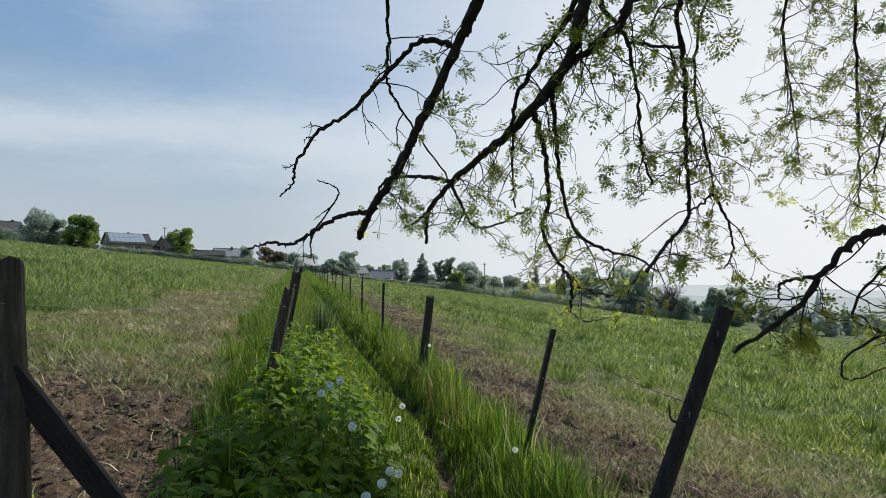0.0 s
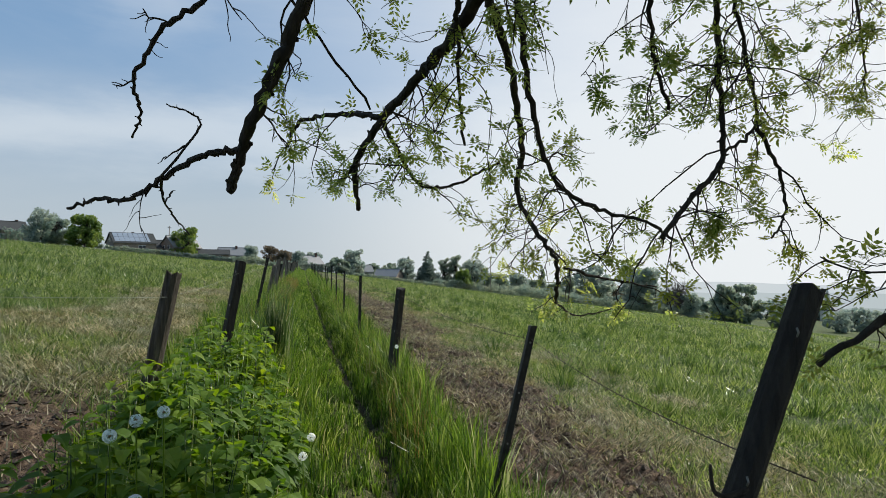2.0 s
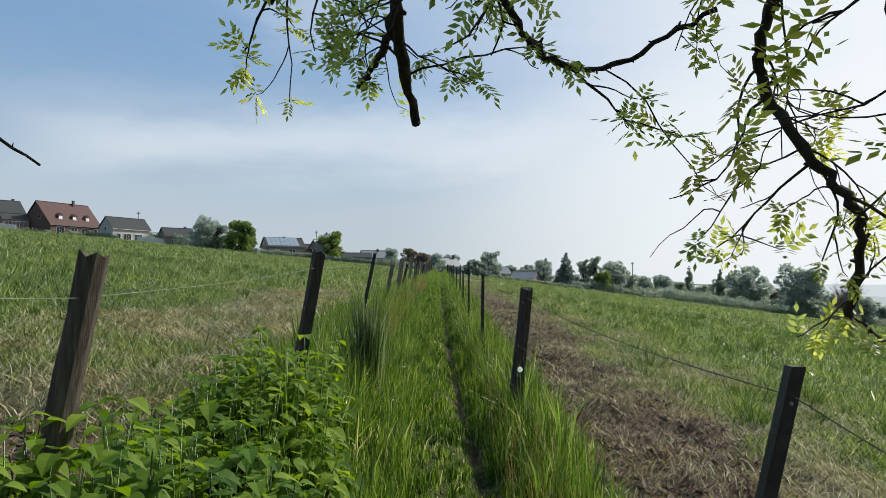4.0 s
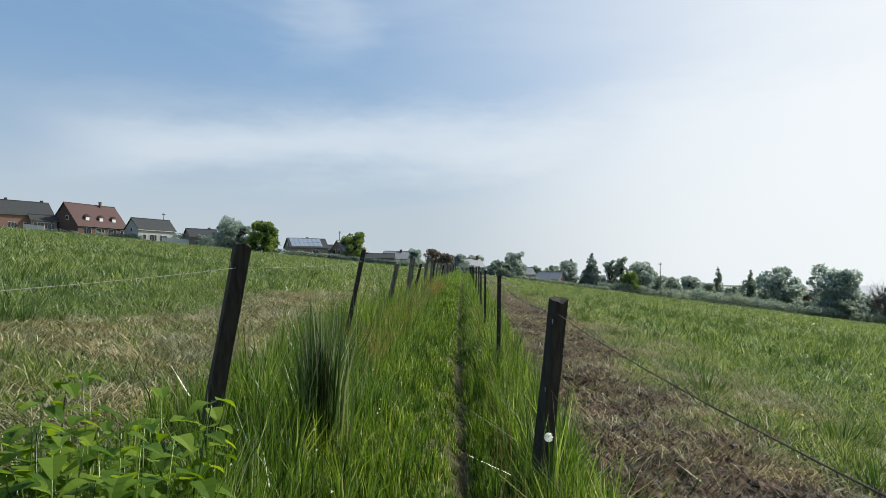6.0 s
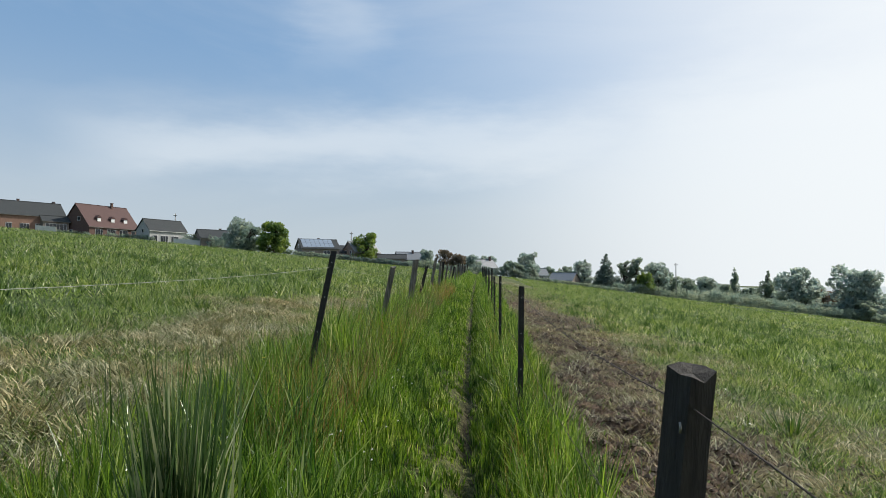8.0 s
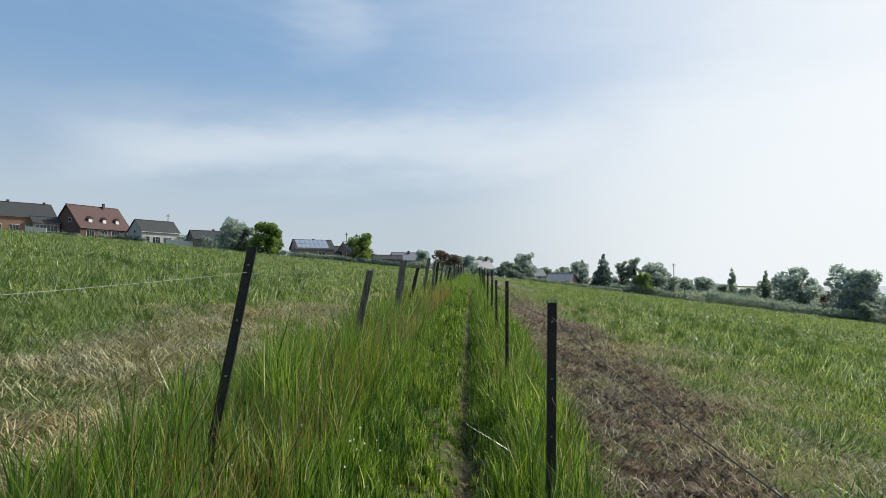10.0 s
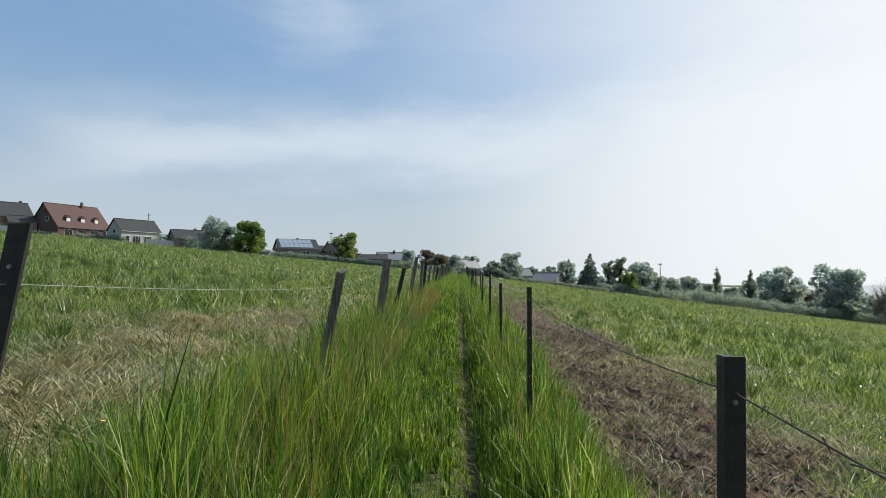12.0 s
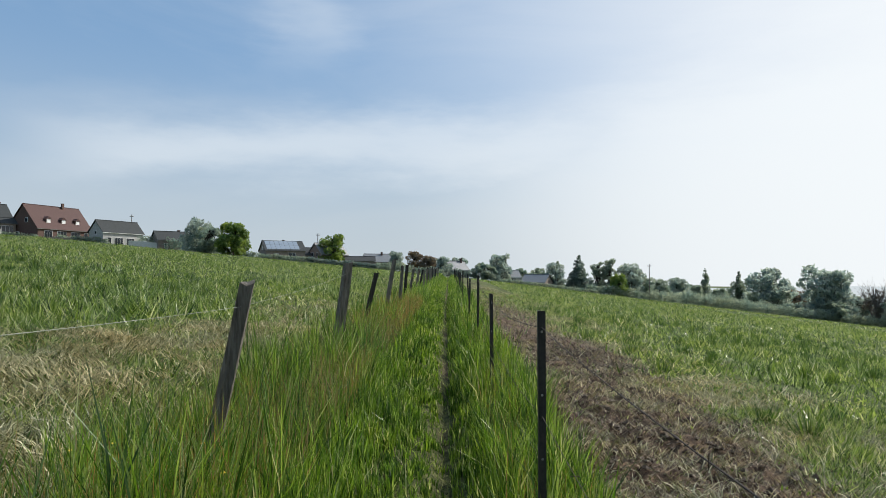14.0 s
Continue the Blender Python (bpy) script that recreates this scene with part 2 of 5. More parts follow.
M_GLASSDARK = paint("window_glass", (0.03, 0.035, 0.04), 0.08, 0.1, bump=0.0)
M_POLE = paint("grey_pole", (0.22, 0.21, 0.19), 0.8)
M_CLOD = surface("mud_clod", 12, [(0.3, (0.035, 0.023, 0.014)), (0.6, (0.085, 0.057, 0.036)), (0.8, (0.15, 0.11, 0.07))], 0.8, 0.8, 50)

# ---- the lie of the land ----
PY = [-60, 1.6, 5, 8, 12, 16, 24, 100, 250, 420, 900, 4500]
PZ = [0.3, 0.0, -0.2, -0.16, -0.03, 0.05, 0.25, 1.25, 1.5, 0.0, -10, -14]
PATHY = [-6, 1.0, 3.5, 5.9, 8.5, 10.0, 11.6, 16, 20, 40, 120]
PATHX = [-1.8, -1.0, -0.35, 0.28, 0.57, 0.55, 0.47, 0.38, 0.33, 0.2, 0.1]


def hashed(ix, iy, seed):
    v = np.sin(ix * 127.1 + iy * 311.7 + seed * 74.7) * 43758.5453
    return v - np.floor(v)


def rough(x, y, scale, seed=0):
    """Smooth value noise, 0 to 1."""
    x, y = np.asarray(x, float) / scale, np.asarray(y, float) / scale
    ix, iy = np.floor(x), np.floor(y)
    fx, fy = x - ix, y - iy
    fx, fy = fx * fx * (3 - 2 * fx), fy * fy * (3 - 2 * fy)
    a, b = hashed(ix, iy, seed), hashed(ix + 1, iy, seed)
    c, d = hashed(ix, iy + 1, seed), hashed(ix + 1, iy + 1, seed)
    return a + (b - a) * fx + (c - a) * fy + (a - b - c + d) * fx * fy


def path_x(y):
    return np.interp(y, PATHY, PATHX)


def smooth(e0, e1, v):
    t = np.clip((np.asarray(v, float) - e0) / (e1 - e0), 0, 1)
    return t * t * (3 - 2 * t)


def mud_mask(x, y):
    wob = (rough(x, y, 0.7, 3) - 0.5) * 0.9 + (rough(x, y, 2.2, 4) - 0.5) * 1.2
    r = smooth(1.15, 1.55, x + wob * 0.3) * (1 - smooth(2.7, 3.8, x - 1.1 * smooth(9, 2, y) + wob))
    r = r * (1 - 0.9 * smooth(26, 60, y)) * smooth(-12, -3, y)
    l = smooth(-1.25, -1.7, x + wob * 0.3) * (1 - smooth(-3.6, -5.0, x + wob)) * smooth(12.5, 9.0, y + wob) * smooth(-8, 0, y)
    return np.clip(r * 1.15 + l, 0, 1)


def hay_mask(x, y):
    wob = (rough(x, y, 1.1, 5) - 0.5) * 1.6 + (rough(x, y, 4.0, 6) - 0.5) * 2.4
    r = smooth(1.1, 1.5, x) * (1 - smooth(3.6, 6.5, x + wob)) * (1 - 0.6 * smooth(30, 90, y))
    l = smooth(-1.3, -2.0, x) * (1 - smooth(-3.0, -5.5, x + wob)) * (1 - 0.6 * smooth(30, 80, y))
    return np.clip(r + l, 0, 1) * (0.25 + 0.75 * smooth(0.3, 0.62, rough(x, y, 0.75, 15))) * smooth(-25, -8, y)


def height(x, y):
    x, y = np.asarray(x, float), np.asarray(y, float)
    z = np.interp(y, PY, PZ)
    right = -0.12 * np.minimum(x, 170) - 0.05 * np.clip(x - 170, 0, 500) - 0.012 * np.clip(x - 670, 0, 2500)
    left = -0.096 * np.maximum(x, -60) - 0.081 * np.clip(x + 60, -200, 0) - 0.02 * np.clip(x + 260, -1000, 0)
    side = np.where(x > 0, right, left)
    near = np.abs(x) < 1.1
    side = np.where(near, side * 0.75, side + np.sign(x) * 0.033)
    z = z + side
    d = np.abs(x - path_x(y))
    z = z - 0.15 * np.exp(-(d / 0.11) ** 2) * smooth(150, 60, y)
    z = z + 0.05 * (rough(x, y, 1.6, 8) - 0.5) * smooth(0.1, 0.5, d) + 0.25 * (rough(x, y, 14, 9) - 0.5) * smooth(6, 25, np.abs(x))
    m = mud_mask(x, y)
    return z + m * (0.15 * (rough(x, y, 0.24, 11) - 0.6) + 0.07 * (rough(x, y, 0.11, 12) - 0.5))


def ground_z(x, y):
    return float(height(x, y))


def geom(start, stop, first, grow):
    out, step, v = [], first, start
    while v < stop:
        v += step
        step *= grow
        out.append(v)
    return out


def fast_mesh(name, verts, tris, mat, smooth_faces=False):
    me = bpy.data.meshes.new(name)
    verts, tris = np.asarray(verts, np.float32), np.asarray(tris, np.int32)
    me.vertices.add(len(verts))
    me.vertices.foreach_set("co", verts.ravel())
    k = tris.shape[1]
    me.loops.add(tris.size)
    me.loops.foreach_set("vertex_index", tris.ravel())
    me.polygons.add(len(tris))
    me.polygons.foreach_set("loop_start", np.arange(0, tris.size, k, dtype=np.int32))
    me.polygons.foreach_set("use_smooth", np.full(len(tris), smooth_faces, dtype=bool))
    me.update(calc_edges=True)
    me.materials.append(mat)
    return new(name, me)


# ground material: turf, mud and hay by their own masks
def ground_material():
    m, n, l, b = mat_base("ground_soil_and_turf")
    _, turf = noise_ramp(n, l, 9, [(0.36, (0.01, 0.017, 0.005)), (0.5, (0.045, 0.068, 0.018)), (0.64, (0.14, 0.17, 0.05))], 9, 0.8)
    _, broad = noise_ramp(n, l, 0.05, [(0.35, (0.8, 0.9, 0.85)), (0.65, (1.25, 1.15, 0.9))], 4)
    _, mud = noise_ramp(n, l, 9, [(0.36, (0.018, 0.011, 0.007)), (0.5, (0.085, 0.056, 0.037)), (0.66, (0.26, 0.185, 0.12))], 9, 0.8)
    _, hay = noise_ramp(n, l, 9, [(0.36, (0.02, 0.022, 0.008)), (0.5, (0.11, 0.105, 0.04)), (0.66, (0.36, 0.32, 0.16))], 9, 0.8, (1, 2.5, 1), 1.5)

    def mix(a, c, fac, mode="MIX"):
        x = n.new("ShaderNodeMix")
        x.data_type, x.blend_type = "RGBA", mode
        if fac is None:
            x.inputs[0].default_value = 1.0
        else:
            l.new(fac, x.inputs[0])
        l.new(a, x.inputs[6])
        l.new(c, x.inputs[7])
        return x.outputs[2]

    am, ah = n.new("ShaderNodeAttribute"), n.new("ShaderNodeAttribute")
    am.attribute_name, ah.attribute_name = "mud", "hay"
    turfed = mix(turf.outputs["Color"], broad.outputs["Color"], None, "MULTIPLY")
    a = mix(turfed, hay.outputs["Color"], ah.outputs["Fac"])
    c = mix(a, mud.outputs["Color"], am.outputs["Fac"])
    l.new(c, b.inputs["Base Color"])
    nz, _ = noise_ramp(n, l, 25, [(0.3, (0, 0, 0)), (0.7, (1, 1, 1))], 6, 0.7)
    bp = n.new("ShaderNodeBump")
    bp.inputs["Strength"].default_value, bp.inputs["Distance"].default_value = 0.8, 0.03
    l.new(nz.outputs["Fac"], bp.inputs["Height"])
    l.new(bp.outputs["Normal"], b.inputs["Normal"])
    b.inputs["Roughness"].default_value = 0.95
    b.inputs["Specular IOR Level"].default_value = 0.2
    return m


gx = np.array([-v for v in geom(4.5, 4600, 0.15, 1.12)][::-1] + list(np.arange(-4.5, 5.0, 0.075)) + geom(5.0, 4600, 0.15, 1.12))
gy = np.array([-v for v in geom(2, 4600, 0.4, 1.2)][::-1] + list(np.arange(-2, 30, 0.11)) + geom(30, 4800, 0.25, 1.09))
GX, GY = np.meshgrid(gx, gy)
GZ = height(GX, GY)
gv = np.stack([GX.ravel(), GY.ravel(), GZ.ravel()], 1)
nx_, ny_ = len(gx), len(gy)
gi = (np.arange(ny_ - 1)[:, None] * nx_ + np.arange(nx_ - 1)[None, :]).ravel()
ground = fast_mesh("ground", gv, np.stack([gi, gi + 1, gi + nx_ + 1, gi + nx_], 1), ground_material(), True)
for key, fn in (("mud", mud_mask), ("hay", hay_mask)):
    at = ground.data.attributes.new(key, "FLOAT", "POINT")
    vals = fn(GX, GY)
    if key == "mud":
        vals = np.maximum(vals, 0.3 * smooth(-1.7, -1.1, GX) * smooth(1.4, 1.1, GX) * smooth(40, 20, GY))
        vals = np.maximum(vals, np.exp(-((GX - path_x(GY)) / 0.07) ** 2) * (GY < 90) * (0.1 + 0.8 * smooth(0.35, 0.8, rough(GX, GY, 0.9, 21))))
    at.data.foreach_set("value", vals.ravel().astype(np.float32))
tagged(ground, "sloping pasture with turf, churned mud strips and a trodden path", "ground", kind="structure")


# ---- mesh helpers ----
def part(name, bm, material, parent=None, label="", smooth_faces=False):
    me = bpy.data.meshes.new(name)
    bm.to_mesh(me)
    bm.free()
    me.materials.append(material)
    if smooth_faces:
        me.polygons.foreach_set("use_smooth", [True] * len(me.polygons))
    ob = new(name, me)
    if parent is not None:
        ob.parent = parent
    if label:
        ob["label"] = label
    return ob


def box(bm, x0, y0, z0, x1, y1, z1):
    vs = [bm.verts.new(p) for p in ((x0, y0, z0), (x1, y0, z0), (x1, y1, z0), (x0, y1, z0), (x0, y0, z1), (x1, y0, z1), (x1, y1, z1), (x0, y1, z1))]
    for f in ((3, 2, 1, 0), (4, 5, 6, 7), (0, 1, 5, 4), (1, 2, 6, 5), (2, 3, 7, 6), (3, 0, 4, 7)):
        bm.faces.new([vs[i] for i in f])
    return bm


class Geo:
    """Collects vertices and triangles for one mesh."""

    def __init__(self):
        self.v, self.f, self.n = [], [], 0

    def add(self, v, f):
        v, f = np.asarray(v, float).reshape(-1, 3), np.asarray(f, int).reshape(-1, 3)
        self.v.append(v)
        self.f.append(f + self.n)
        self.n += len(v)

    def tube(self, pts, radii, sides=6, knob=0.0, rng=None):
        pts = np.asarray(pts, float)
        rings = []
        side = None
        for i, p in enumerate(pts):
            d = pts[min(i + 1, len(pts) - 1)] - pts[max(i - 1, 0)]
            d = d / (np.linalg.norm(d) + 1e-9)
            ref = side if side is not None else (np.array([1.0, 0, 0]) if abs(d[0]) < 0.8 else np.array([0, 1.0, 0]))
            u = np.cross(d, ref)
            u /= np.linalg.norm(u) + 1e-9
            w = np.cross(d, u)
            side = -w if side is None else ref
            r = radii[i]
            ang = np.arange(sides) * 2 * np.pi / sides
            rr = np.full(sides, r)
            if knob and rng is not None:
                rr = r * (1 + knob * (rng.random(sides) - 0.35))
            rings.append(p + np.outer(np.cos(ang) * rr, u) + np.outer(np.sin(ang) * rr, w))
        v = np.concatenate(rings + [pts[:1], pts[-1:]])
        f = []
        for i in range(len(pts) - 1):
            a, b = i * sides, (i + 1) * sides
            for k in range(sides):
                k2 = (k + 1) % sides
                f += [(a + k, b + k2, b + k), (a + k, a + k2, b + k2)]
        c0, c1, last = len(pts) * sides, len(pts) * sides + 1, (len(pts) - 1) * sides
        for k in range(sides):
            k2 = (k + 1) % sides
            f += [(c0, k2, k), (c1, last + k, last + k2)]
        self.add(v, f)

    def make(self, name, mat, parent=None, label="", smooth_faces=True):
        ob = fast_mesh(name, np.concatenate(self.v), np.concatenate(self.f), mat, smooth_faces)
        if parent is not None:
            ob.parent = parent
        if label:
            ob["label"] = label
        return ob


def spline(pts, steps=6):
    """Points along a smooth curve through pts."""
    p = np.asarray(pts, float)
    q = np.vstack([2 * p[0] - p[1], p, 2 * p[-1] - p[-2]])
    out = []
    for i in range(1, len(q) - 2):
        for s in np.arange(steps) / steps:
            a, b, c, d = q[i - 1], q[i], q[i + 1], q[i + 2]
            out.append(0.5 * (2 * b + (c - a) * s + (2 * a - 5 * b + 4 * c - d) * s ** 2 + (3 * b - a - 3 * c + d) * s ** 3))
    out.append(p[-1])
    return np.array(out)


# ---- fences ----
def wooden_post(x, y, top, lean_x, width, seed, round_post=False, mat=None, lean_y=0.0, label=""):
    """A rough split post from below the ground up to the height top, leaning by lean_x per metre."""
    rng = np.random.default_rng(seed)
    z0 = ground_z(x, y) - 0.15
    h = top - z0
    sides = 9 if round_post else 8
    g = Geo()
    n = 9
    rings = []
    turn = rng.random() * 0.6
    for i in range(n):
        t = i / (n - 1)
        cx, cy, cz = x - lean_x * (h - h * t) , y - lean_y * (h - h * t), z0 + h * t
        ang = np.arange(sides) * 2 * np.pi / sides + turn
        if round_post:
            r = np.full(sides, width / 2)
        else:
            r = width / 2 / np.maximum(np.abs(np.cos(ang - turn)), np.abs(np.sin(ang - turn))) * 0.95
        r = r * (1 + 0.08 * (rng.random(sides) - 0.5)) * (1.05 - 0.08 * t)
        zz = np.full(sides, cz)
        if i == n - 1:
            zz = zz + (rng.random(sides) - 0.6) * 0.03 + np.cos(ang + seed) * 0.012
        rings.append(np.stack([cx + np.cos(ang) * r, cy + np.sin(ang) * r * 0.9, zz], 1))
    v = np.concatenate(rings + [[rings[-1].mean(0) - (0, 0, 0.008)]])
    f = []
    for i in range(n - 1):
        a, b = i * sides, (i + 1) * sides
        for k in range(sides):
            k2 = (k + 1) % sides
            f += [(a + k, a + k2, b + k2), (a + k, b + k2, b + k)]
    c, last = len(v) - 1, (n - 1) * sides
    f += [(last + k, last + (k + 1) % sides, c) for k in range(sides)]
    g.add(v, f)
    root = new("fence_post")
    g.make("shaft", mat or M_POST, root, smooth_faces=False)
    tagged(root, label or "dark weathered wooden fence post leaning in the grass", "fence post", "fence posts along the path")
    st = Geo()
    for zz in (top - 0.12, top - 0.5):
        xx = x - lean_x * (top - zz)
        st.tube([(xx - width * 0.35, y - width * 0.53, zz - 0.012), (xx - width * 0.35, y - width * 0.6, zz), (xx - width * 0.35, y - width * 0.53, zz + 0.012)], [0.003] * 3, 5)
        st.make("staple", M_WIRE, root)
        st = Geo()
    return root


def steel_post(x, y, top, lean_x, width=0.05, label=""):
    """A rolled steel angle post with a row of holes and wire clips."""
    z0 = ground_z(x, y) - 0.15
    h = top - z0
    root = new("fence_post")
    bm = bmesh.new()
    t = 0.006
    w = width / 2
    prof = [(-w, -w), (w, -w), (w, -w + t * 2), (-w + t * 2, -w + t * 2), (-w + t * 2, w), (-w, w)]
    lo = [bm.verts.new((x - lean_x * h + px, y + py, z0)) for px, py in prof]
    hi = [bm.verts.new((x + px, y + py, top)) for px, py in prof]
    for i in range(6):
        j = (i + 1) % 6
        bm.faces.new((lo[i], lo[j], hi[j], hi[i]))
    bm.faces.new(hi)
    bm.faces.new(lo[::-1])
    part("shaft", bm, M_STEEL, root)
    for k in range(3):
        zz = top - 0.1 - 0.3 * k
        bm = bmesh.new()
        bmesh.ops.create_cone(bm, cap_ends=True, segments=8, radius1=0.006, radius2=0.005, depth=0.006,
                              matrix=Matrix.Translation((x - lean_x * (top - zz), y - w - 0.003, zz)) @ pose(0, 0, 0, 90))
        part("hole_clip", bm, M_WIRE, root)
    tagged(root, label or "slim dark steel angle fence post with wire clips", "fence post", "fence posts along the path")
    return root


# x, y, top, lean, width, kind
RIGHT = [(1.207, 4.536, 1.30, 0.40, 0.092, "round"), (1.225, 6.84, 1.007, 0.236, 0.04, "steel"), (0.99, 10.86, 1.125, 0.105, 0.084, "wood"),
         (0.852, 15.0, 1.25, 0.01, 0.046, "steel"), (0.79, 18.82, 1.33, 0.0, 0.036, "steel")]
LEFT = [(-1.8, 4.1, 1.48, -0.06, 0.1, "round"), (-0.91, 7.2, 1.311, 0.19, 0.1, "round"), (-0.85, 10.92, 1.436, 0.165, 0.096, "wood"),
        (-0.765, 15.02, 1.545, 0.195, 0.052, "steel"), (-0.83, 19.5, 1.458, 0.2, 0.085, "grey"), (-0.88, 23.7, 1.66, 0.13, 0.1, "grey")]
fr = np.random.default_rng(5)
for k in range(18):
    RIGHT.append((0.81 + 0.02 * fr.standard_normal(), 22.8 + 3.9 * k, ground_z(0.81, 22.8 + 3.9 * k) + 1.22 + 0.05 * fr.standard_normal(), 0.03 * fr.standard_normal(), 0.038, "steel"))
ly = 27.1
for k in range(20):
    LEFT.append((-0.9 + 0.03 * fr.standard_normal(), ly, ground_z(-0.9, ly) + 1.25 + 0.09 * fr.standard_normal(), 0.12 + 0.08 * fr.standard_normal(), 0.085, "grey" if k % 3 else "wood"))
    ly += (3.4, 2.4, 2.3, 3.4, 4.4)[k % 5]
for i, (x, y, top, lean, w, kind) in enumerate(RIGHT + LEFT):
    if kind == "steel":
        steel_post(x, y, top, lean, w)
    else:
        lab = {"round": "thick round dark wooden fence post leaning in the grass", "wood": "dark sawn wooden fence post with a worn top",
               "grey": "grey weathered split wooden fence post leaning over"}[kind]
        wooden_post(x, y, top, lean, w, i + 3, kind == "round", M_POSTDARK if kind == "wood" or (kind == "round" and x > 0) else M_POSTGREY if kind == "grey" else M_POST, label=lab)

stub = Geo()
stub.tube(spline([(0.985, 4.5, 0.775), (0.92, 4.49, 0.765), (0.875, 4.48, 0.785), (0.865, 4.48, 0.85)], 4), np.linspace(0.008, 0.004, 13), 6, 0.4, np.random.default_rng(2))
tagged(stub.make("dead_twig", M_BARK), "short bent dead twig sticking out of a fence post", "twig")

# a fallen dark brace beside the first post on the uphill side
bm = bmesh.new()
box(bm, -0.038, -0.02, -0.34, 0.038, 0.02, 0.34)
bmesh.ops.bevel(bm, geom=bm.edges[:], offset=0.006, segments=1)
brace = part("fence_brace", bm, M_POSTDARK)
brace.matrix_world = pose(-1.6, 4.14, 0.84, 8, -33, 4)
tagged(brace, "dark wooden brace slanting from a fence post to the ground", "fence brace")


def strand(name, posts, drop, mat, radius, label, barbs=False, sag=0.05, seed=0):
    g = Geo()
    rng = np.random.default_rng(seed)
    pts = []
    for (x0, y0, t0, l0, w0, k0), (x1, y1, t1, l1, w1, k1) in zip(posts[:-1], posts[1:]):
        a = np.array([x0 - l0 * drop, y0 - w0 * 0.6, t0 - drop])
        b = np.array([x1 - l1 * drop, y1 - w1 * 0.6, t1 - drop])
        for s in np.arange(8) / 8:
            p = a + (b - a) * s
            p[2] -= sag * 4 * s * (1 - s)
            pts.append(p)
    pts = np.array(pts)
    g.tube(pts, [radius] * len(pts), 4)
    if barbs:
        ln = np.linalg.norm(np.diff(pts, axis=0), axis=1)
        cum = np.concatenate([[0], np.cumsum(ln)])
        for s in np.arange(0.05, min(cum[-1], 45), 0.11):
            p = np.array([np.interp(s, cum, pts[:, i]) for i in range(3)])
            d = rng.standard_normal(3) * 0.008
            g.tube([p - d, p + d], [0.0016, 0.001], 4)
    ob = g.make(name, mat)
    tagged(ob, label, "fence wire")
    return ob


near_r = [(RIGHT[0][0], RIGHT[0][1], 0.87) + tuple(RIGHT[0][3:])] + RIGHT[1:14]
strand("barbed_wire", near_r, 0.08, M_WIRERUST, 0.0022, "rusty barbed wire strung between the dark fence posts", True, 0.05, 1)
strand("barbed_wire", near_r, 0.5, M_WIRERUST, 0.0015, "rusty barbed wire strung low between the dark fence posts", True, 0.06, 2)
strand("electric_fence_wire", LEFT[:16], 0.14, M_CORD, 0.0013, "pale thin electric fence wire strung along the posts", False, 0.02, 3)


# ---- the overhanging ash tree ----
def leaf_cloud(rng, centres, radii, count, size):
    """Small folded leaf clumps scattered in the outer parts of overlapping blobs."""
    pick = rng.choice(len(centres), count, p=radii ** 2 / (radii ** 2).sum())
    d = rng.standard_normal((count, 3))
    d /= np.linalg.norm(d, axis=1)[:, None]
    r = radii[pick] * (0.45 + 0.6 * rng.random(count) ** 0.6)
    p = centres[pick] + d * r[:, None] * (1, 1, 0.85)
    u = rng.standard_normal((count, 3))
    u /= np.linalg.norm(u, axis=1)[:, None]
    w = np.cross(u, rng.standard_normal((count, 3)))
    w /= np.linalg.norm(w, axis=1)[:, None]
    n = np.cross(u, w)
    s = size * (0.6 + 0.8 * rng.random(count))[:, None]
    v = np.stack([p - u * s, p + w * s * 0.5 + n * s * 0.2, p + u * s, p - w * s * 0.5 + n * s * 0.2], 1).reshape(-1, 3)
    i = np.arange(count) * 4
    return v, np.concatenate([np.stack([i, i + 1, i + 2], 1), np.stack([i, i + 2, i + 3], 1)])


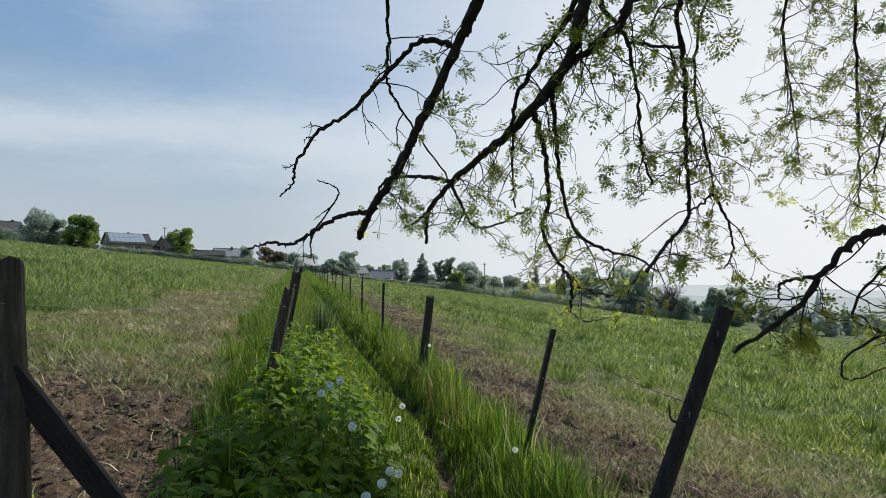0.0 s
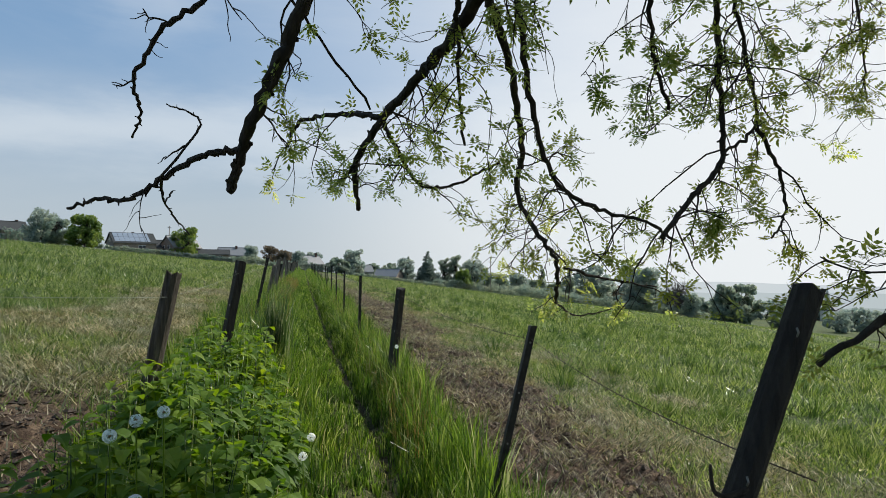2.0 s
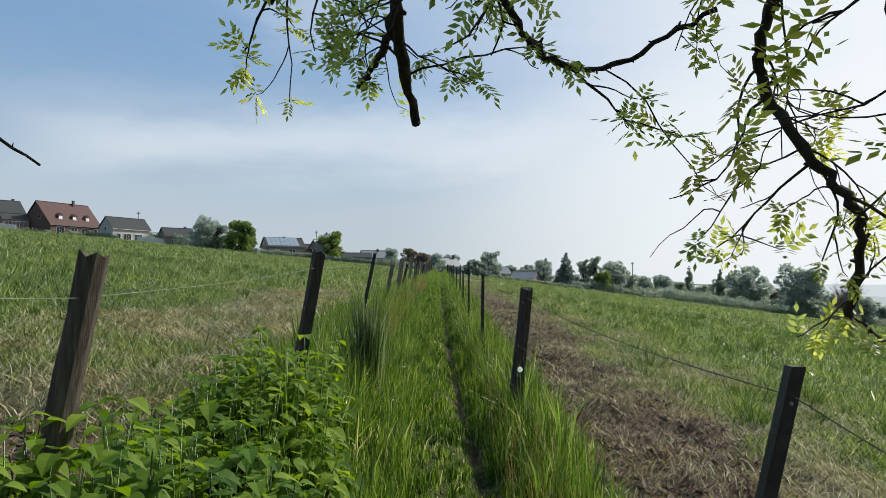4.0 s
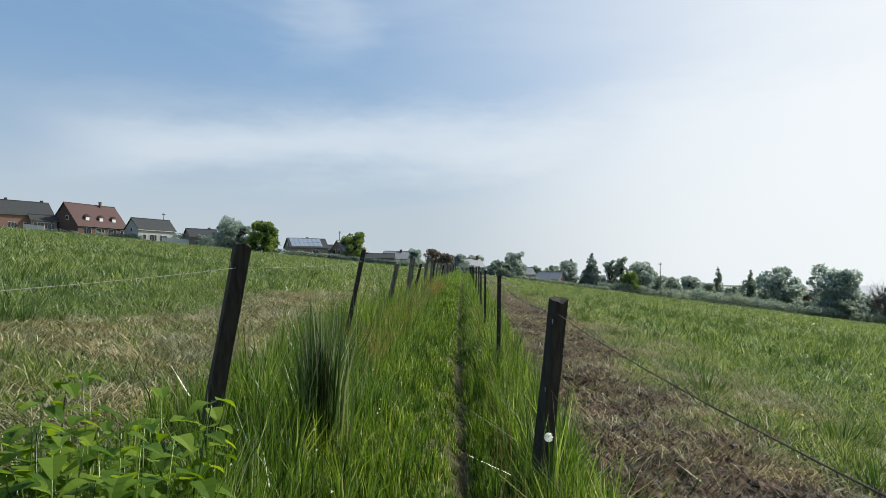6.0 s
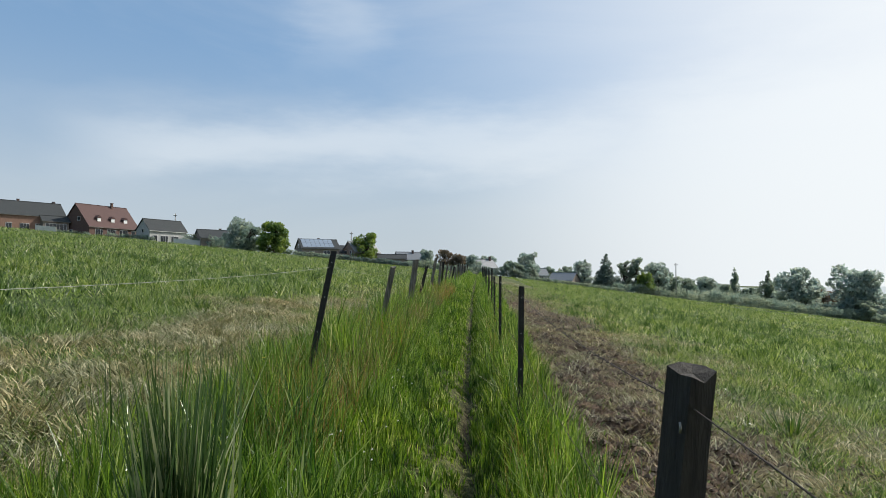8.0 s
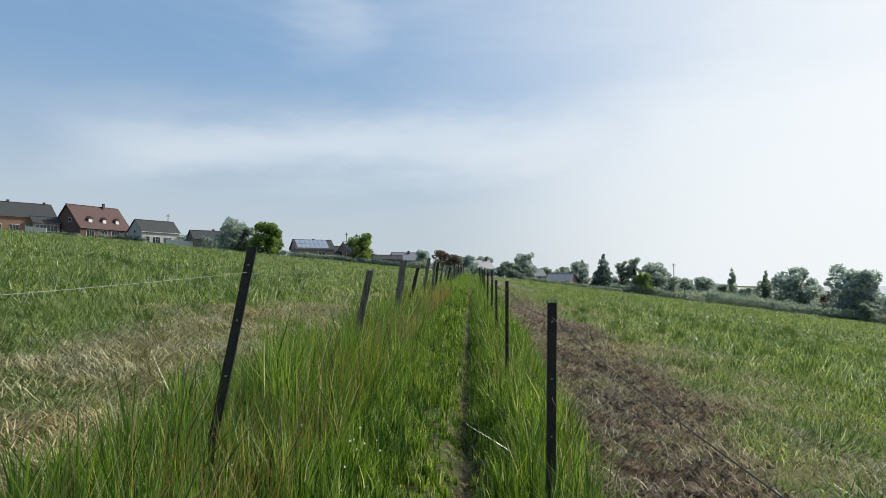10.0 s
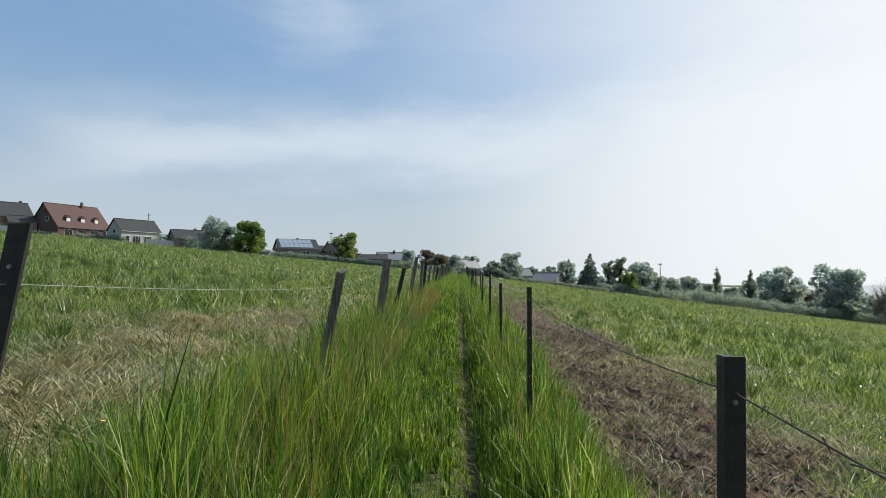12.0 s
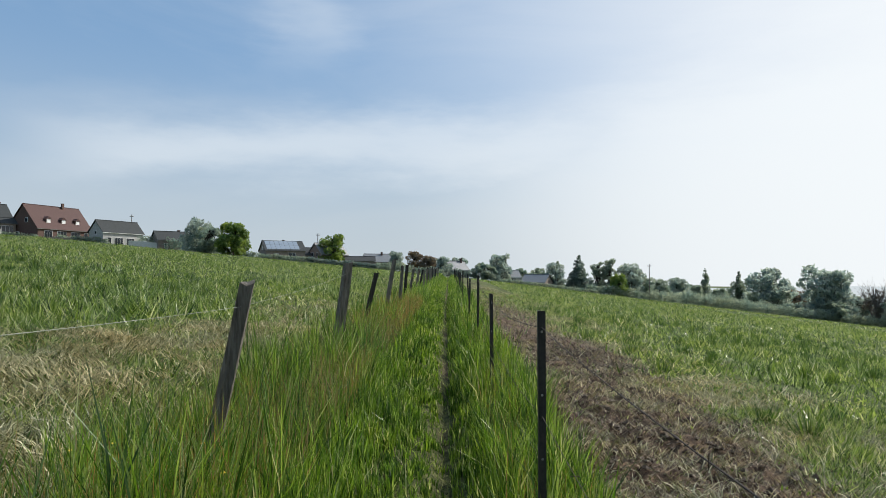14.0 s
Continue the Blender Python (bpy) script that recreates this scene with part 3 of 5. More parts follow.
ASH_BOUGHS = [
    ("a", 0.036, 0.021, [(2.6, 2.6, 5.3), (1.2, 4.3, 4.3), (0.45, 5.0, 3.55), (0.14, 5.25, 3.04), (0.02, 5.4, 2.74), (-0.17, 5.5, 2.32), (-0.3, 5.6, 2.03), (-0.41, 5.85, 1.83), (-0.46, 5.97, 1.68)]),
    ("b", 0.046, 0.013, [(2.6, 2.6, 5.1), (1.3, 4.0, 4.2), (0.75, 4.6, 3.5), (0.62, 4.9, 2.94), (0.6, 5.1, 2.63), (0.5, 5.75, 2.4), (0.38, 6.1, 2.27), (0.24, 6.38, 2.12), (0.13, 6.66, 1.93), (0.165, 6.95, 1.7)]),
    ("e", 0.018, 0.011, [(0.55, 5.5, 2.46), (0.7, 5.75, 2.34), (0.9, 6.15, 2.15), (1.04, 6.5, 1.97), (1.09, 6.75, 1.82), (1.2, 6.72, 1.57), (1.31, 6.68, 1.4), (1.365, 6.82, 1.145)]),
    ("e", 0.009, 0.005, [(1.29, 6.5, 1.36), (1.63, 6.6, 1.29), (1.94, 6.64, 1.25)]),
    ("e", 0.006, 0.003, [(1.365, 6.82, 1.145), (1.5, 6.8, 1.07), (1.72, 6.8, 1.11)]),
    ("f", 0.017, 0.011, [(2.7, 2.8, 5.0), (1.9, 4.3, 4.2), (1.45, 5.1, 3.5), (1.42, 5.3, 3.13), (1.62, 5.55, 2.8), (1.72, 5.7, 2.5), (1.75, 5.72, 2.15), (1.74, 5.7, 1.86), (1.5, 5.58, 1.66), (1.3, 5.46, 1.48)]),
    ("f", 0.01, 0.007, [(1.9, 4.9, 4.0), (1.81, 5.58, 3.33), (1.75, 5.63, 2.77), (1.85, 5.69, 2.4), (1.96, 5.75, 2.06), (1.74, 5.7, 1.88)]),
    ("f", 0.01, 0.0045, [(1.96, 5.75, 2.06), (2.13, 5.81, 1.82), (2.17, 5.83, 1.62), (2.13, 5.87, 1.51)]),
    ("a", 0.015, 0.006, [(-0.41, 5.86, 1.84), (-0.56, 5.9, 1.82), (-0.75, 5.98, 1.72), (-0.88, 6.0, 1.63), (-1.03, 6.1, 1.64), (-1.17, 6.15, 1.6)]),
    ("a", 0.006, 0.003, [(-0.75, 5.95, 1.72), (-0.6, 6.0, 1.97), (-0.74, 6.0, 2.05)]),
    ("a", 0.006, 0.003, [(-0.75, 5.95, 1.72), (-0.77, 6.2, 1.63), (-0.73, 6.59, 1.515)]),
    ("a", 0.017, 0.005, [(0.01, 5.4, 2.8), (-0.17, 5.5, 2.83), (-0.31, 5.7, 2.72), (-0.55, 5.8, 2.46), (-0.75, 5.9, 2.33), (-0.87, 6.0, 2.16), (-0.89, 6.2, 2.06), (-0.98, 6.45, 1.98)]),
    ("a", 0.012, 0.005, [(-0.3, 4.7, 3.4), (-0.39, 5.2, 3.03), (-0.35, 5.5, 2.81), (-0.33, 5.7, 2.63), (-0.19, 5.8, 2.45), (0.15, 6.1, 2.1)]),
    ("b", 0.011, 0.007, [(0.24, 6.38, 2.11), (0.34, 6.48, 1.97), (0.41, 6.55, 1.88), (0.53, 6.72, 1.82), (0.73, 6.88, 1.86), (1.0, 6.8, 1.99)]),
    ("b", 0.016, 0.007, [(0.24, 6.38, 2.13), (0.04, 6.62, 2.19), (-0.18, 6.84, 2.18), (-0.26, 6.9, 2.04)]),
    ("b", 0.012, 0.007, [(0.13, 6.66, 1.93), (0.06, 6.85, 1.86), (-0.01, 6.98, 1.82)]),
    ("b", 0.026, 0.02, [(1.4, 3.9, 3.9), (1.0, 4.5, 3.2), (0.81, 4.7, 2.91), (0.77, 4.8, 2.77), (0.7, 5.0, 2.7), (0.6, 5.1, 2.63)]),
    ("f", 0.015, 0.007, [(0.7, 4.8, 3.6), (0.86, 5.2, 3.09), (1.07, 5.3, 2.9), (1.2, 5.4, 2.59), (1.28, 5.5, 2.29), (1.41, 5.6, 2.05)]),
    ("f", 0.01, 0.008, [(1.07, 5.3, 2.87), (1.17, 5.1, 2.79), (1.25, 5.0, 2.75)]),
    ("b", 0.009, 0.005, [(0.49, 5.7, 2.36), (0.5, 5.75, 2.14), (0.54, 5.8, 1.89)]),
    ("b", 0.013, 0.006, [(0.6, 5.3, 2.52), (0.76, 5.6, 2.13), (0.94, 5.8, 1.79), (1.2, 5.9, 1.64), (1.45, 5.9, 1.59), (1.63, 5.9, 1.49)]),
    ("b", 0.016, 0.011, [(0.62, 4.7, 3.3), (0.59, 5.0, 2.92), (0.51, 5.3, 2.72), (0.44, 5.5, 2.53), (0.48, 5.7, 2.38)]),
    ("p", 0.016, 0.005, [(2.7, 3.2, 4.8), (2.7, 5.2, 4.3), (2.81, 6.0, 3.69), (2.92, 6.2, 3.24), (3.08, 6.3, 2.86), (3.22, 6.4, 2.41)]),
    ("p", 0.014, 0.005, [(2.7, 5.2, 4.3), (3.4, 6.0, 3.7), (3.5, 6.1, 3.1), (3.62, 6.2, 2.5), (3.7, 6.3, 2.05)]),
    ("g", 0.03, 0.01, [(3.1, 2.5, 3.0), (2.5, 3.7, 2.1), (2.08, 4.2, 1.77), (1.94, 4.3, 1.7), (1.82, 4.4, 1.64), (1.71, 4.5, 1.46), (1.66, 4.6, 1.29), (1.33, 4.65, 1.07)]),
    ("g", 0.01, 0.005, [(1.71, 4.5, 1.46), (1.59, 4.6, 1.43), (1.56, 4.6, 1.35)]),
    ("g", 0.01, 0.004, [(2.6, 3.9, 2.0), (2.15, 4.5, 1.53), (2.29, 4.9, 1.24), (2.52, 4.9, 1.14)]),
    ("g", 0.008, 0.004, [(2.4, 4.2, 1.4), (2.2, 4.8, 1.05), (2.35, 5.0, 0.85), (2.7, 5.0, 0.95)]),
    ("p", 0.012, 0.005, [(3.0, 3.4, 4.2), (3.0, 4.8, 3.4), (3.05, 5.3, 2.75), (3.15, 5.6, 2.2)]),
]


def ash_tree():
    rng = np.random.default_rng(11)
    root = new("ash_tree")
    tx, ty = 3.7, 0.9
    wood = Geo()
    z0 = ground_z(tx, ty) - 0.3
    trunk = spline([(tx, ty, z0), (tx + 0.05, ty, z0 + 1.2), (tx - 0.05, ty + 0.1, z0 + 2.6), (tx - 0.3, ty + 0.5, z0 + 4.2), (tx - 0.8, ty + 1.2, z0 + 5.8), (tx - 0.9, ty + 1.4, z0 + 8.5)], 5)
    wood.tube(trunk, np.interp(np.arange(len(trunk)), [0, 3, len(trunk) - 1], [0.36, 0.27, 0.1]), 12, 0.2, rng)
    wood.make("trunk", M_BARK, root)
    for a, b in (((3.5, 1.2, 3.4), (2.6, 2.6, 5.2)), ((3.2, 1.6, 4.4), (2.7, 2.8, 5.0)), ((3.6, 1.1, 2.5), (3.1, 2.5, 3.0)), ((3.4, 1.3, 3.6), (3.0, 3.4, 4.3)), ((2.9, 2.1, 5.2), (2.7, 3.2, 4.8)), ((2.7, 2.7, 5.1), (0.8, 3.6, 4.8))):
        g = Geo()
        c = spline([a, tuple((np.array(a) + b) / 2 + (0, 0, 0.25)), b], 6)
        g.tube(c, np.linspace(0.11, 0.05, len(c)), 9, 0.2, rng)
        g.make("limb", M_BARK, root)
    leaf_sites, twigs = [], Geo()

    def twig(p, d, length, r, depth=0):
        """A wandering, drooping twig that turns up again at its end."""
        n = 7
        pts = [np.array(p)]
        d = np.array(d, float)
        for i in range(n):
            d = d + rng.standard_normal(3) * 0.2 + np.array([0, 0, -0.22 + 0.62 * (i / n) ** 2])
            d /= np.linalg.norm(d)
            pts.append(pts[-1] + d * length / n)
        if min(q[2] for q in pts) < 1.02 or any(-0.7 < q[0] < 0.63 and q[2] < 1.76 for q in pts):
            return
        twigs.tube(pts, np.linspace(r, r * 0.45, len(pts)), 5, 0.35, rng)
        leaf_sites.append((pts[-1], d))
        if depth == 0:
            for k in (2, 4, 5, 6):
                if rng.random() < 0.62:
                    e = d + rng.standard_normal(3) * 0.8
                    twig(pts[k], e / np.linalg.norm(e), length * rng.uniform(0.3, 0.6), r * 0.6, 1)
        else:
            if rng.random() < 0.5:
                leaf_sites.append((pts[4], d))

    for group, r0, r1, ctrl in ASH_BOUGHS:
        c = spline(ctrl, 9)
        c[1:-1] += rng.standard_normal((len(c) - 2, 3)) * min(0.005, r0 * 0.4)
        rad = np.linspace(r0, r1, len(c)) * 0.95 * (1 + 0.2 * (rng.random(len(c)) - 0.4))
        g = Geo()
        g.tube(c, rad, 8, 0.5, rng)
        for i in range(2, len(c) - 1, 2):
            d = rng.standard_normal(3)
            d /= np.linalg.norm(d)
            g.tube([c[i], c[i] + d * (rad[i] + 0.012)], [rad[i] * 0.55, rad[i] * 0.3], 5, 0.4, rng)
        g.make("branch", M_BARK, root)
        length = np.linalg.norm(np.diff(c, axis=0), axis=1).sum()
        count = int(length * {"a": 2.2, "b": 8, "e": 8, "f": 8, "p": 11, "g": 6}[group])
        for _ in range(count):
            i = rng.integers(max(1, int(len(c) * 0.25)), len(c) - 1)
            if c[i][2] > 4.2:
                continue
            d = rng.standard_normal(3) * (1, 0.7, 0.6) + (0.15, 0.1, -0.25)
            twig(c[i], d / np.linalg.norm(d), rng.uniform(0.15, 0.55) * (0.45 if group == "a" and c[i][2] < 2.4 else 1.0), rng.uniform(0.0025, 0.005))
        if group in "efpg":
            leaf_sites.append((c[-1], c[-1] - c[-3]))
    # upper crown, above the view, guessed and extended to throw shade and block sky
    cs = np.stack([rng.uniform(2.2, 8.8, 110), rng.uniform(0.0, 7.0, 110), rng.uniform(5.2, 8.0, 110)], 1)
    cs = np.concatenate([cs, np.stack([rng.uniform(3.2, 8.2, 120), rng.uniform(4.5, 10.0, 120), rng.uniform(7.4, 8.9, 120)], 1),
                         np.stack([rng.uniform(-3.5, 4.5, 110), rng.uniform(-5.5, 3.0, 110), rng.uniform(5.6, 8.6, 110)], 1)])
    for q in cs[::2]:
        g = Geo()
        a0 = np.array([tx - 0.7, ty + 1.1, rng.uniform(4.4, 7.0)])
        c = spline([a0, (a0 + q) / 2 + (0, 0, 0.3), q], 6)
        g.tube(c, np.linspace(0.05, 0.012, len(c)), 7, 0.3, rng)
        g.make("unseen_upper_branch", M_BARK, root)
    v, f = leaf_cloud(rng, cs, np.full(340, 0.75), 85000, 0.17)
    g = Geo()
    g.add(v, f)
    g.make("unseen_shade_crown", M_TREE_C, root, smooth_faces=False)["kind"] = "stuff"
    twigs.make("fine_growth", M_BARK, root, "thin knobbly twigs")["kind"] = "stuff"
    leaves = Geo()
    lv, lf = [], []
    base = 0
    for p, d in leaf_sites:
        left_bare = (p[0] < -0.35 and p[2] < 2.6) or rng.random() < 0.38
        if left_bare:
            continue
        for _ in range(rng.integers(3, 8)):
            ax = 0.5 * np.array(d) / (np.linalg.norm(d) + 1e-9) + rng.standard_normal(3) * 0.8
            ax[2] += 0.15
            ax /= np.linalg.norm(ax)
            up = np.array([0, 0, 1.0]) + rng.standard_normal(3) * 0.35
            sd = np.cross(ax, up)
            sd /= np.linalg.norm(sd) + 1e-9
            nn = np.cross(sd, ax)
            ln = rng.uniform(0.04, 0.075)
            pairs = rng.integers(2, 5)
            for k in range(pairs + 1):
                s = (k + 0.6) / (pairs + 0.6)
                q = p + ax * ln * s - nn * 0.25 * ln * s * s
                for sg in ((-1, 1) if k < pairs else (0,)):
                    dirn = ax * (0.55 if sg else 1.0) + sd * sg * 0.85 - nn * 0.25
                    dirn /= np.linalg.norm(dirn)
                    wd = np.cross(dirn, nn)
                    wd /= np.linalg.norm(wd) + 1e-9
                    L = ln * rng.uniform(0.42, 0.56)
                    W = L * 0.2
                    lv += [q, q + dirn * L * 0.45 + wd * W, q + dirn * L, q + dirn * L * 0.45 - wd * W]
                    lf += [(base, base + 1, base + 2), (base, base + 2, base + 3)]
                    base += 4
    leaves.add(lv, lf)
    leaves.make("leaves", M_LEAF, root, "young feathery yellow-green leaves", False)["kind"] = "stuff"
    tagged(root, "ash tree with dark knobbly drooping branches and young leaves", "tree")


ash_tree()


# ---- houses ----
def gable_house(x, y, ang, length, width, eave, ridge, wall, roof, label, windows=(), chimneys=(), dormers=(), panels=None, sink=0.6, overhang=0.35, z=None):
    """A house with its long front along ang; windows: (face, along, up, width, height); the roof has thickness and overhang."""
    zb = ground_z(x, y) if z is None else z
    root = new("house")
    root.matrix_world = pose(x, y, zb, 0, 0, ang)
    L, W = length / 2, width / 2
    bm = bmesh.new()
    lo = [bm.verts.new(p) for p in ((-L, -W, -sink - 1.5), (L, -W, -sink - 1.5), (L, W, -sink - 1.5), (-L, W, -sink - 1.5))]
    hi = [bm.verts.new(p) for p in ((-L, -W, eave), (L, -W, eave), (L, W, eave), (-L, W, eave))]
    ra, rb = bm.verts.new((-L, 0, ridge - 0.15)), bm.verts.new((L, 0, ridge - 0.15))
    bm.faces.new((lo[0], lo[1], hi[1], hi[0]))
    bm.faces.new((lo[1], lo[2], hi[2], rb, hi[1]))
    bm.faces.new((lo[2], lo[3], hi[3], hi[2]))
    bm.faces.new((lo[3], lo[0], hi[0], ra, hi[3]))
    bm.faces.new((hi[0], hi[1], rb, ra))
    bm.faces.new((hi[2], hi[3], ra, rb))
    bm.faces.new(lo[::-1])
    part("wall", bm, wall, root)
    slope = (ridge - eave) / W
    for s in (-1, 1):
        bm = bmesh.new()
        e, th = W + overhang, 0.16
        ze = ridge - slope * e
        vs = [bm.verts.new(p) for p in ((-L - overhang, 0, ridge), (L + overhang, 0, ridge), (L + overhang, s * e, ze), (-L - overhang, s * e, ze),
                                        (-L - overhang, 0, ridge + th), (L + overhang, 0, ridge + th), (L + overhang, s * e, ze + th), (-L - overhang, s * e, ze + th))]
        for f in ((0, 1, 2, 3), (7, 6, 5, 4), (0, 4, 5, 1), (1, 5, 6, 2), (2, 6, 7, 3), (3, 7, 4, 0)):
            bm.faces.new([vs[i] for i in f])
        bmesh.ops.recalc_face_normals(bm, faces=bm.faces[:])
        roof_ob = part("roof", bm, roof, root)
        bm = bmesh.new()
        box(bm, -L - overhang, s * e - 0.07, ze - 0.05, L + overhang, s * e + 0.07, ze + 0.06)
        part("gutter", bm, M_FRAMEW if wall is M_RENDERW else M_POLE, root)
    bm = bmesh.new()
    box(bm, -L - overhang, -0.14, ridge + 0.1, L + overhang, 0.14, ridge + 0.24)
    part("ridge_cap", bm, roof, root)
    for face, along, up, w, h in windows:
        frame_bm, pane_bm = bmesh.new(), bmesh.new()
        if face in "fb":
            s = -1 if face == "f" else 1
            y0 = s * W
            box(frame_bm, along - w / 2, min(y0, y0 + s * 0.08), up, along + w / 2, max(y0, y0 + s * 0.08), up + h)
            for k in range(max(1, round(w / 0.9))):
                n_ = max(1, round(w / 0.9))
                a0 = along - w / 2 + 0.07 + k * (w - 0.07) / n_
                box(pane_bm, a0, min(y0 + s * 0.06, y0 + s * 0.1), up + 0.08, a0 + (w - 0.07) / n_ - 0.07, max(y0 + s * 0.06, y0 + s * 0.1), up + h - 0.08)
        else:
            s = -1 if face == "l" else 1
            x0 = s * L
            box(frame_bm, min(x0, x0 + s * 0.08), along - w / 2, up, max(x0, x0 + s * 0.08), along + w / 2, up + h)
            box(pane_bm, min(x0 + s * 0.06, x0 + s * 0.1), along - w / 2 + 0.09, up + 0.08, max(x0 + s * 0.06, x0 + s * 0.1), along + w / 2 - 0.09, up + h - 0.08)
        win = part("window", frame_bm, M_FRAMEW, root)
        part("pane", pane_bm, M_GLASSDARK, win)
    for along, off, h in chimneys:
        bm = bmesh.new()
        zc = ridge - slope * abs(off) - 0.3
        box(bm, along - 0.3, off - 0.3, zc, along + 0.3, off + 0.3, ridge + h)
        box(bm, along - 0.36, off - 0.36, ridge + h + 0.003, along + 0.36, off + 0.36, ridge + h + 0.13)
        part("chimney", bm, M_BRICK, root)
    for along in dormers:
        bm = bmesh.new()
        yd = -W * 0.8
        zd = ridge - slope * W * 0.8 + 0.1
        box(bm, along - 0.75, yd, zd, along + 0.75, -W * 0.2, zd + 1.25)
        dm = part("dormer", bm, M_TILEDARK if roof is M_TILEDARK else M_BRICK, root)
        bm = bmesh.new()
        vs = [bm.verts.new(p) for p in ((along - 0.95, yd - 0.2, zd + 1.2), (along + 0.95, yd - 0.2, zd + 1.2), (along, yd - 0.2, zd + 1.95),
                                        (along - 0.95, 0, zd + 1.2), (along + 0.95, 0, zd + 1.2), (along, 0, zd + 1.95))]
        for f in ((0, 1, 2), (5, 4, 3), (0, 2, 5, 3), (1, 4, 5, 2), (0, 3, 4, 1)):
            bm.faces.new([vs[i] for i in f])
        part("dormer_roof", bm, roof, dm)
        bm = bmesh.new()
        box(bm, along - 0.6, yd - 0.06, zd + 0.1, along + 0.6, yd - 0.003, zd + 1.15)
        wd = part("window", bm, M_FRAMEW, dm)
    if panels:
        p0, p1, rows, cols = panels
        pw = (p1 - p0) / cols
        sl = math.atan2(ridge - eave, W)
        run = (W + 0.1) / math.cos(sl) / (rows + 0.2)
        for r in range(rows):
            for c in range(cols):
                bm = bmesh.new()
                box(bm, 0.05, 0.05, 0, pw - 0.05, run - 0.06, 0.05)
                pn = part("solar_panel", bm, M_PANEL, root)
                k = r * run + 0.15
                pn.matrix_local = pose(p0 + c * pw, -k * math.cos(sl) - run * math.cos(sl), ridge + 0.2 - (k + run) * math.sin(sl), math.degrees(sl))
    tagged(root, label, "house", "houses beyond the pasture")
    return root


F, B_, LF, RT = "f", "b", "l", "r"
gable_house(-132.2, 198, 55, 18, 9, 4.9, 8.9, M_BRICKPALE, M_TILEDARK, "orange brick house with a dark tiled roof",
            [(F, 1.6, 0.4, 1.6, 2.0), (F, -2.0, 0.4, 2.4, 2.0), (F, -6.0, 0.4, 1.6, 2.0)], [(-2, 0.8, 0.7), (7.5, 0.4, 0.6)])
gable_house(-125.1, 200, 55, 7.2, 3.4, 4.0, 5.4, M_BRICKGREY, M_TILEDARK, "glazed garden wing in front of the orange brick house",
            [(F, 0, 0.3, 5.8, 2.9)])
gable_house(-116.5, 210, 69, 17.5, 12, 3.3, 10.0, M_BRICK, M_TILERED, "red brick house with a steep red tiled roof and dormers",
            [(F, -5.5, 0.2, 2.6, 2.3), (F, -1.2, 0.2, 3.0, 2.3), (F, 3.2, 0.2, 3.0, 2.3), (F, 6.8, 0.2, 1.3, 2.3), (LF, -1.5, 4.8, 1.2, 1.3), (LF, 2.0, 1.0, 1.4, 1.3)],
            [(3.2, -0.5, 1.1)], (-4.6, 0.2, 4.8))
gable_house(-97.7, 211, 62, 13, 6.5, 3.9, 7.2, M_RENDERW, M_TILEDARK, "white rendered house with a dark grey tiled roof",
            [(F, -4.5, 0.0, 1.3, 2.3), (F, -1.5, 0.0, 2.6, 2.3), (F, 2.2, 0.0, 2.6, 2.3), (LF, 0, 3.0, 1.0, 1.2)])
gable_house(-79.6, 205.6, 40, 8.5, 7, 2.9, 5.3, M_BRICKGREY, M_TILEDARK, "low dark outbuilding among shrubs", [(F, -2, 0.6, 1.2, 1.3)], [(2.5, 0.3, 0.5)])
gable_house(-53.6, 230, 29, 12.5, 9, 3.0, 6.0, M_BRICKGREY, M_TILEDARK, "brown brick house with solar panels on its roof",
            [(F, -3, 0.4, 1.6, 1.6), (F, 2, 0.4, 2.2, 1.8), (LF, 0, 3.2, 1.1, 1.2)], [(0.5, 0.5, 0.4)], (), (-5.9, 4.6, 2, 7))
gable_house(-46.5, 238, 24, 6.5, 7, 2.6, 4.9, M_BRICKGREY, M_TILEDARK, "small dark gabled annex between two houses", [(F, 0, 0.4, 1.4, 1.4)])
gable_house(-40.3, 238, 50, 11, 7, 3.4, 6.9, M_BRICKGREY, M_SLATE, "grey gabled house with a pale slate roof", [(LF, -1.2, 2.6, 1.0, 1.3), (LF, 1.2, 2.6, 1.0, 1.3), (F, 2, 0.6, 1.5, 1.4)])
gable_house(-29.8, 240, 8, 9.5, 6, 2.2, 3.6, M_BRICKGREY, M_TILEDARK, "long low building with a dark roof", [(F, -2, 0.5, 1.2, 1.2), (F, 2, 0.5, 1.2, 1.2)])
gable_house(-24.3, 245.6, 20, 9.5, 8, 2.6, 5.2, M_BRICKGREY, M_SLATE, "brick bungalow with a grey slate roof and chimney", [(F, -2, 0.5, 1.6, 1.3), (LF, 0, 2.4, 1.0, 1.1)], [(1.0, -0.6, 0.6)])
gable_house(2.1, 250, 35, 7, 7, 2.4, 5.3, M_BRICKGREY, M_SLATE, "gabled brick house with a grey roof and dark chimney", [(LF, 0, 2.2, 1.0, 1.2), (F, 1, 0.4, 1.6, 1.3)], [(2.2, -0.4, 1.0)])
gable_house(19.9, 245.6, 14, 7.5, 6.5, 2.0, 4.2, M_RENDERW, M_SLATE, "white house with a pale grey roof", [(F, -1.8, 0.4, 1.4, 1.2), (F, 1.4, 0.4, 1.8, 1.2)], [(1.5, 0.2, 0.5)])
gable_house(30.4, 247.6, -28, 8.5, 8, 1.5, 4.0, M_BRICKGREY, M_SLATE, "bungalow with a broad pale slate roof", [(F, 0, 0.2, 1.8, 1.1)])


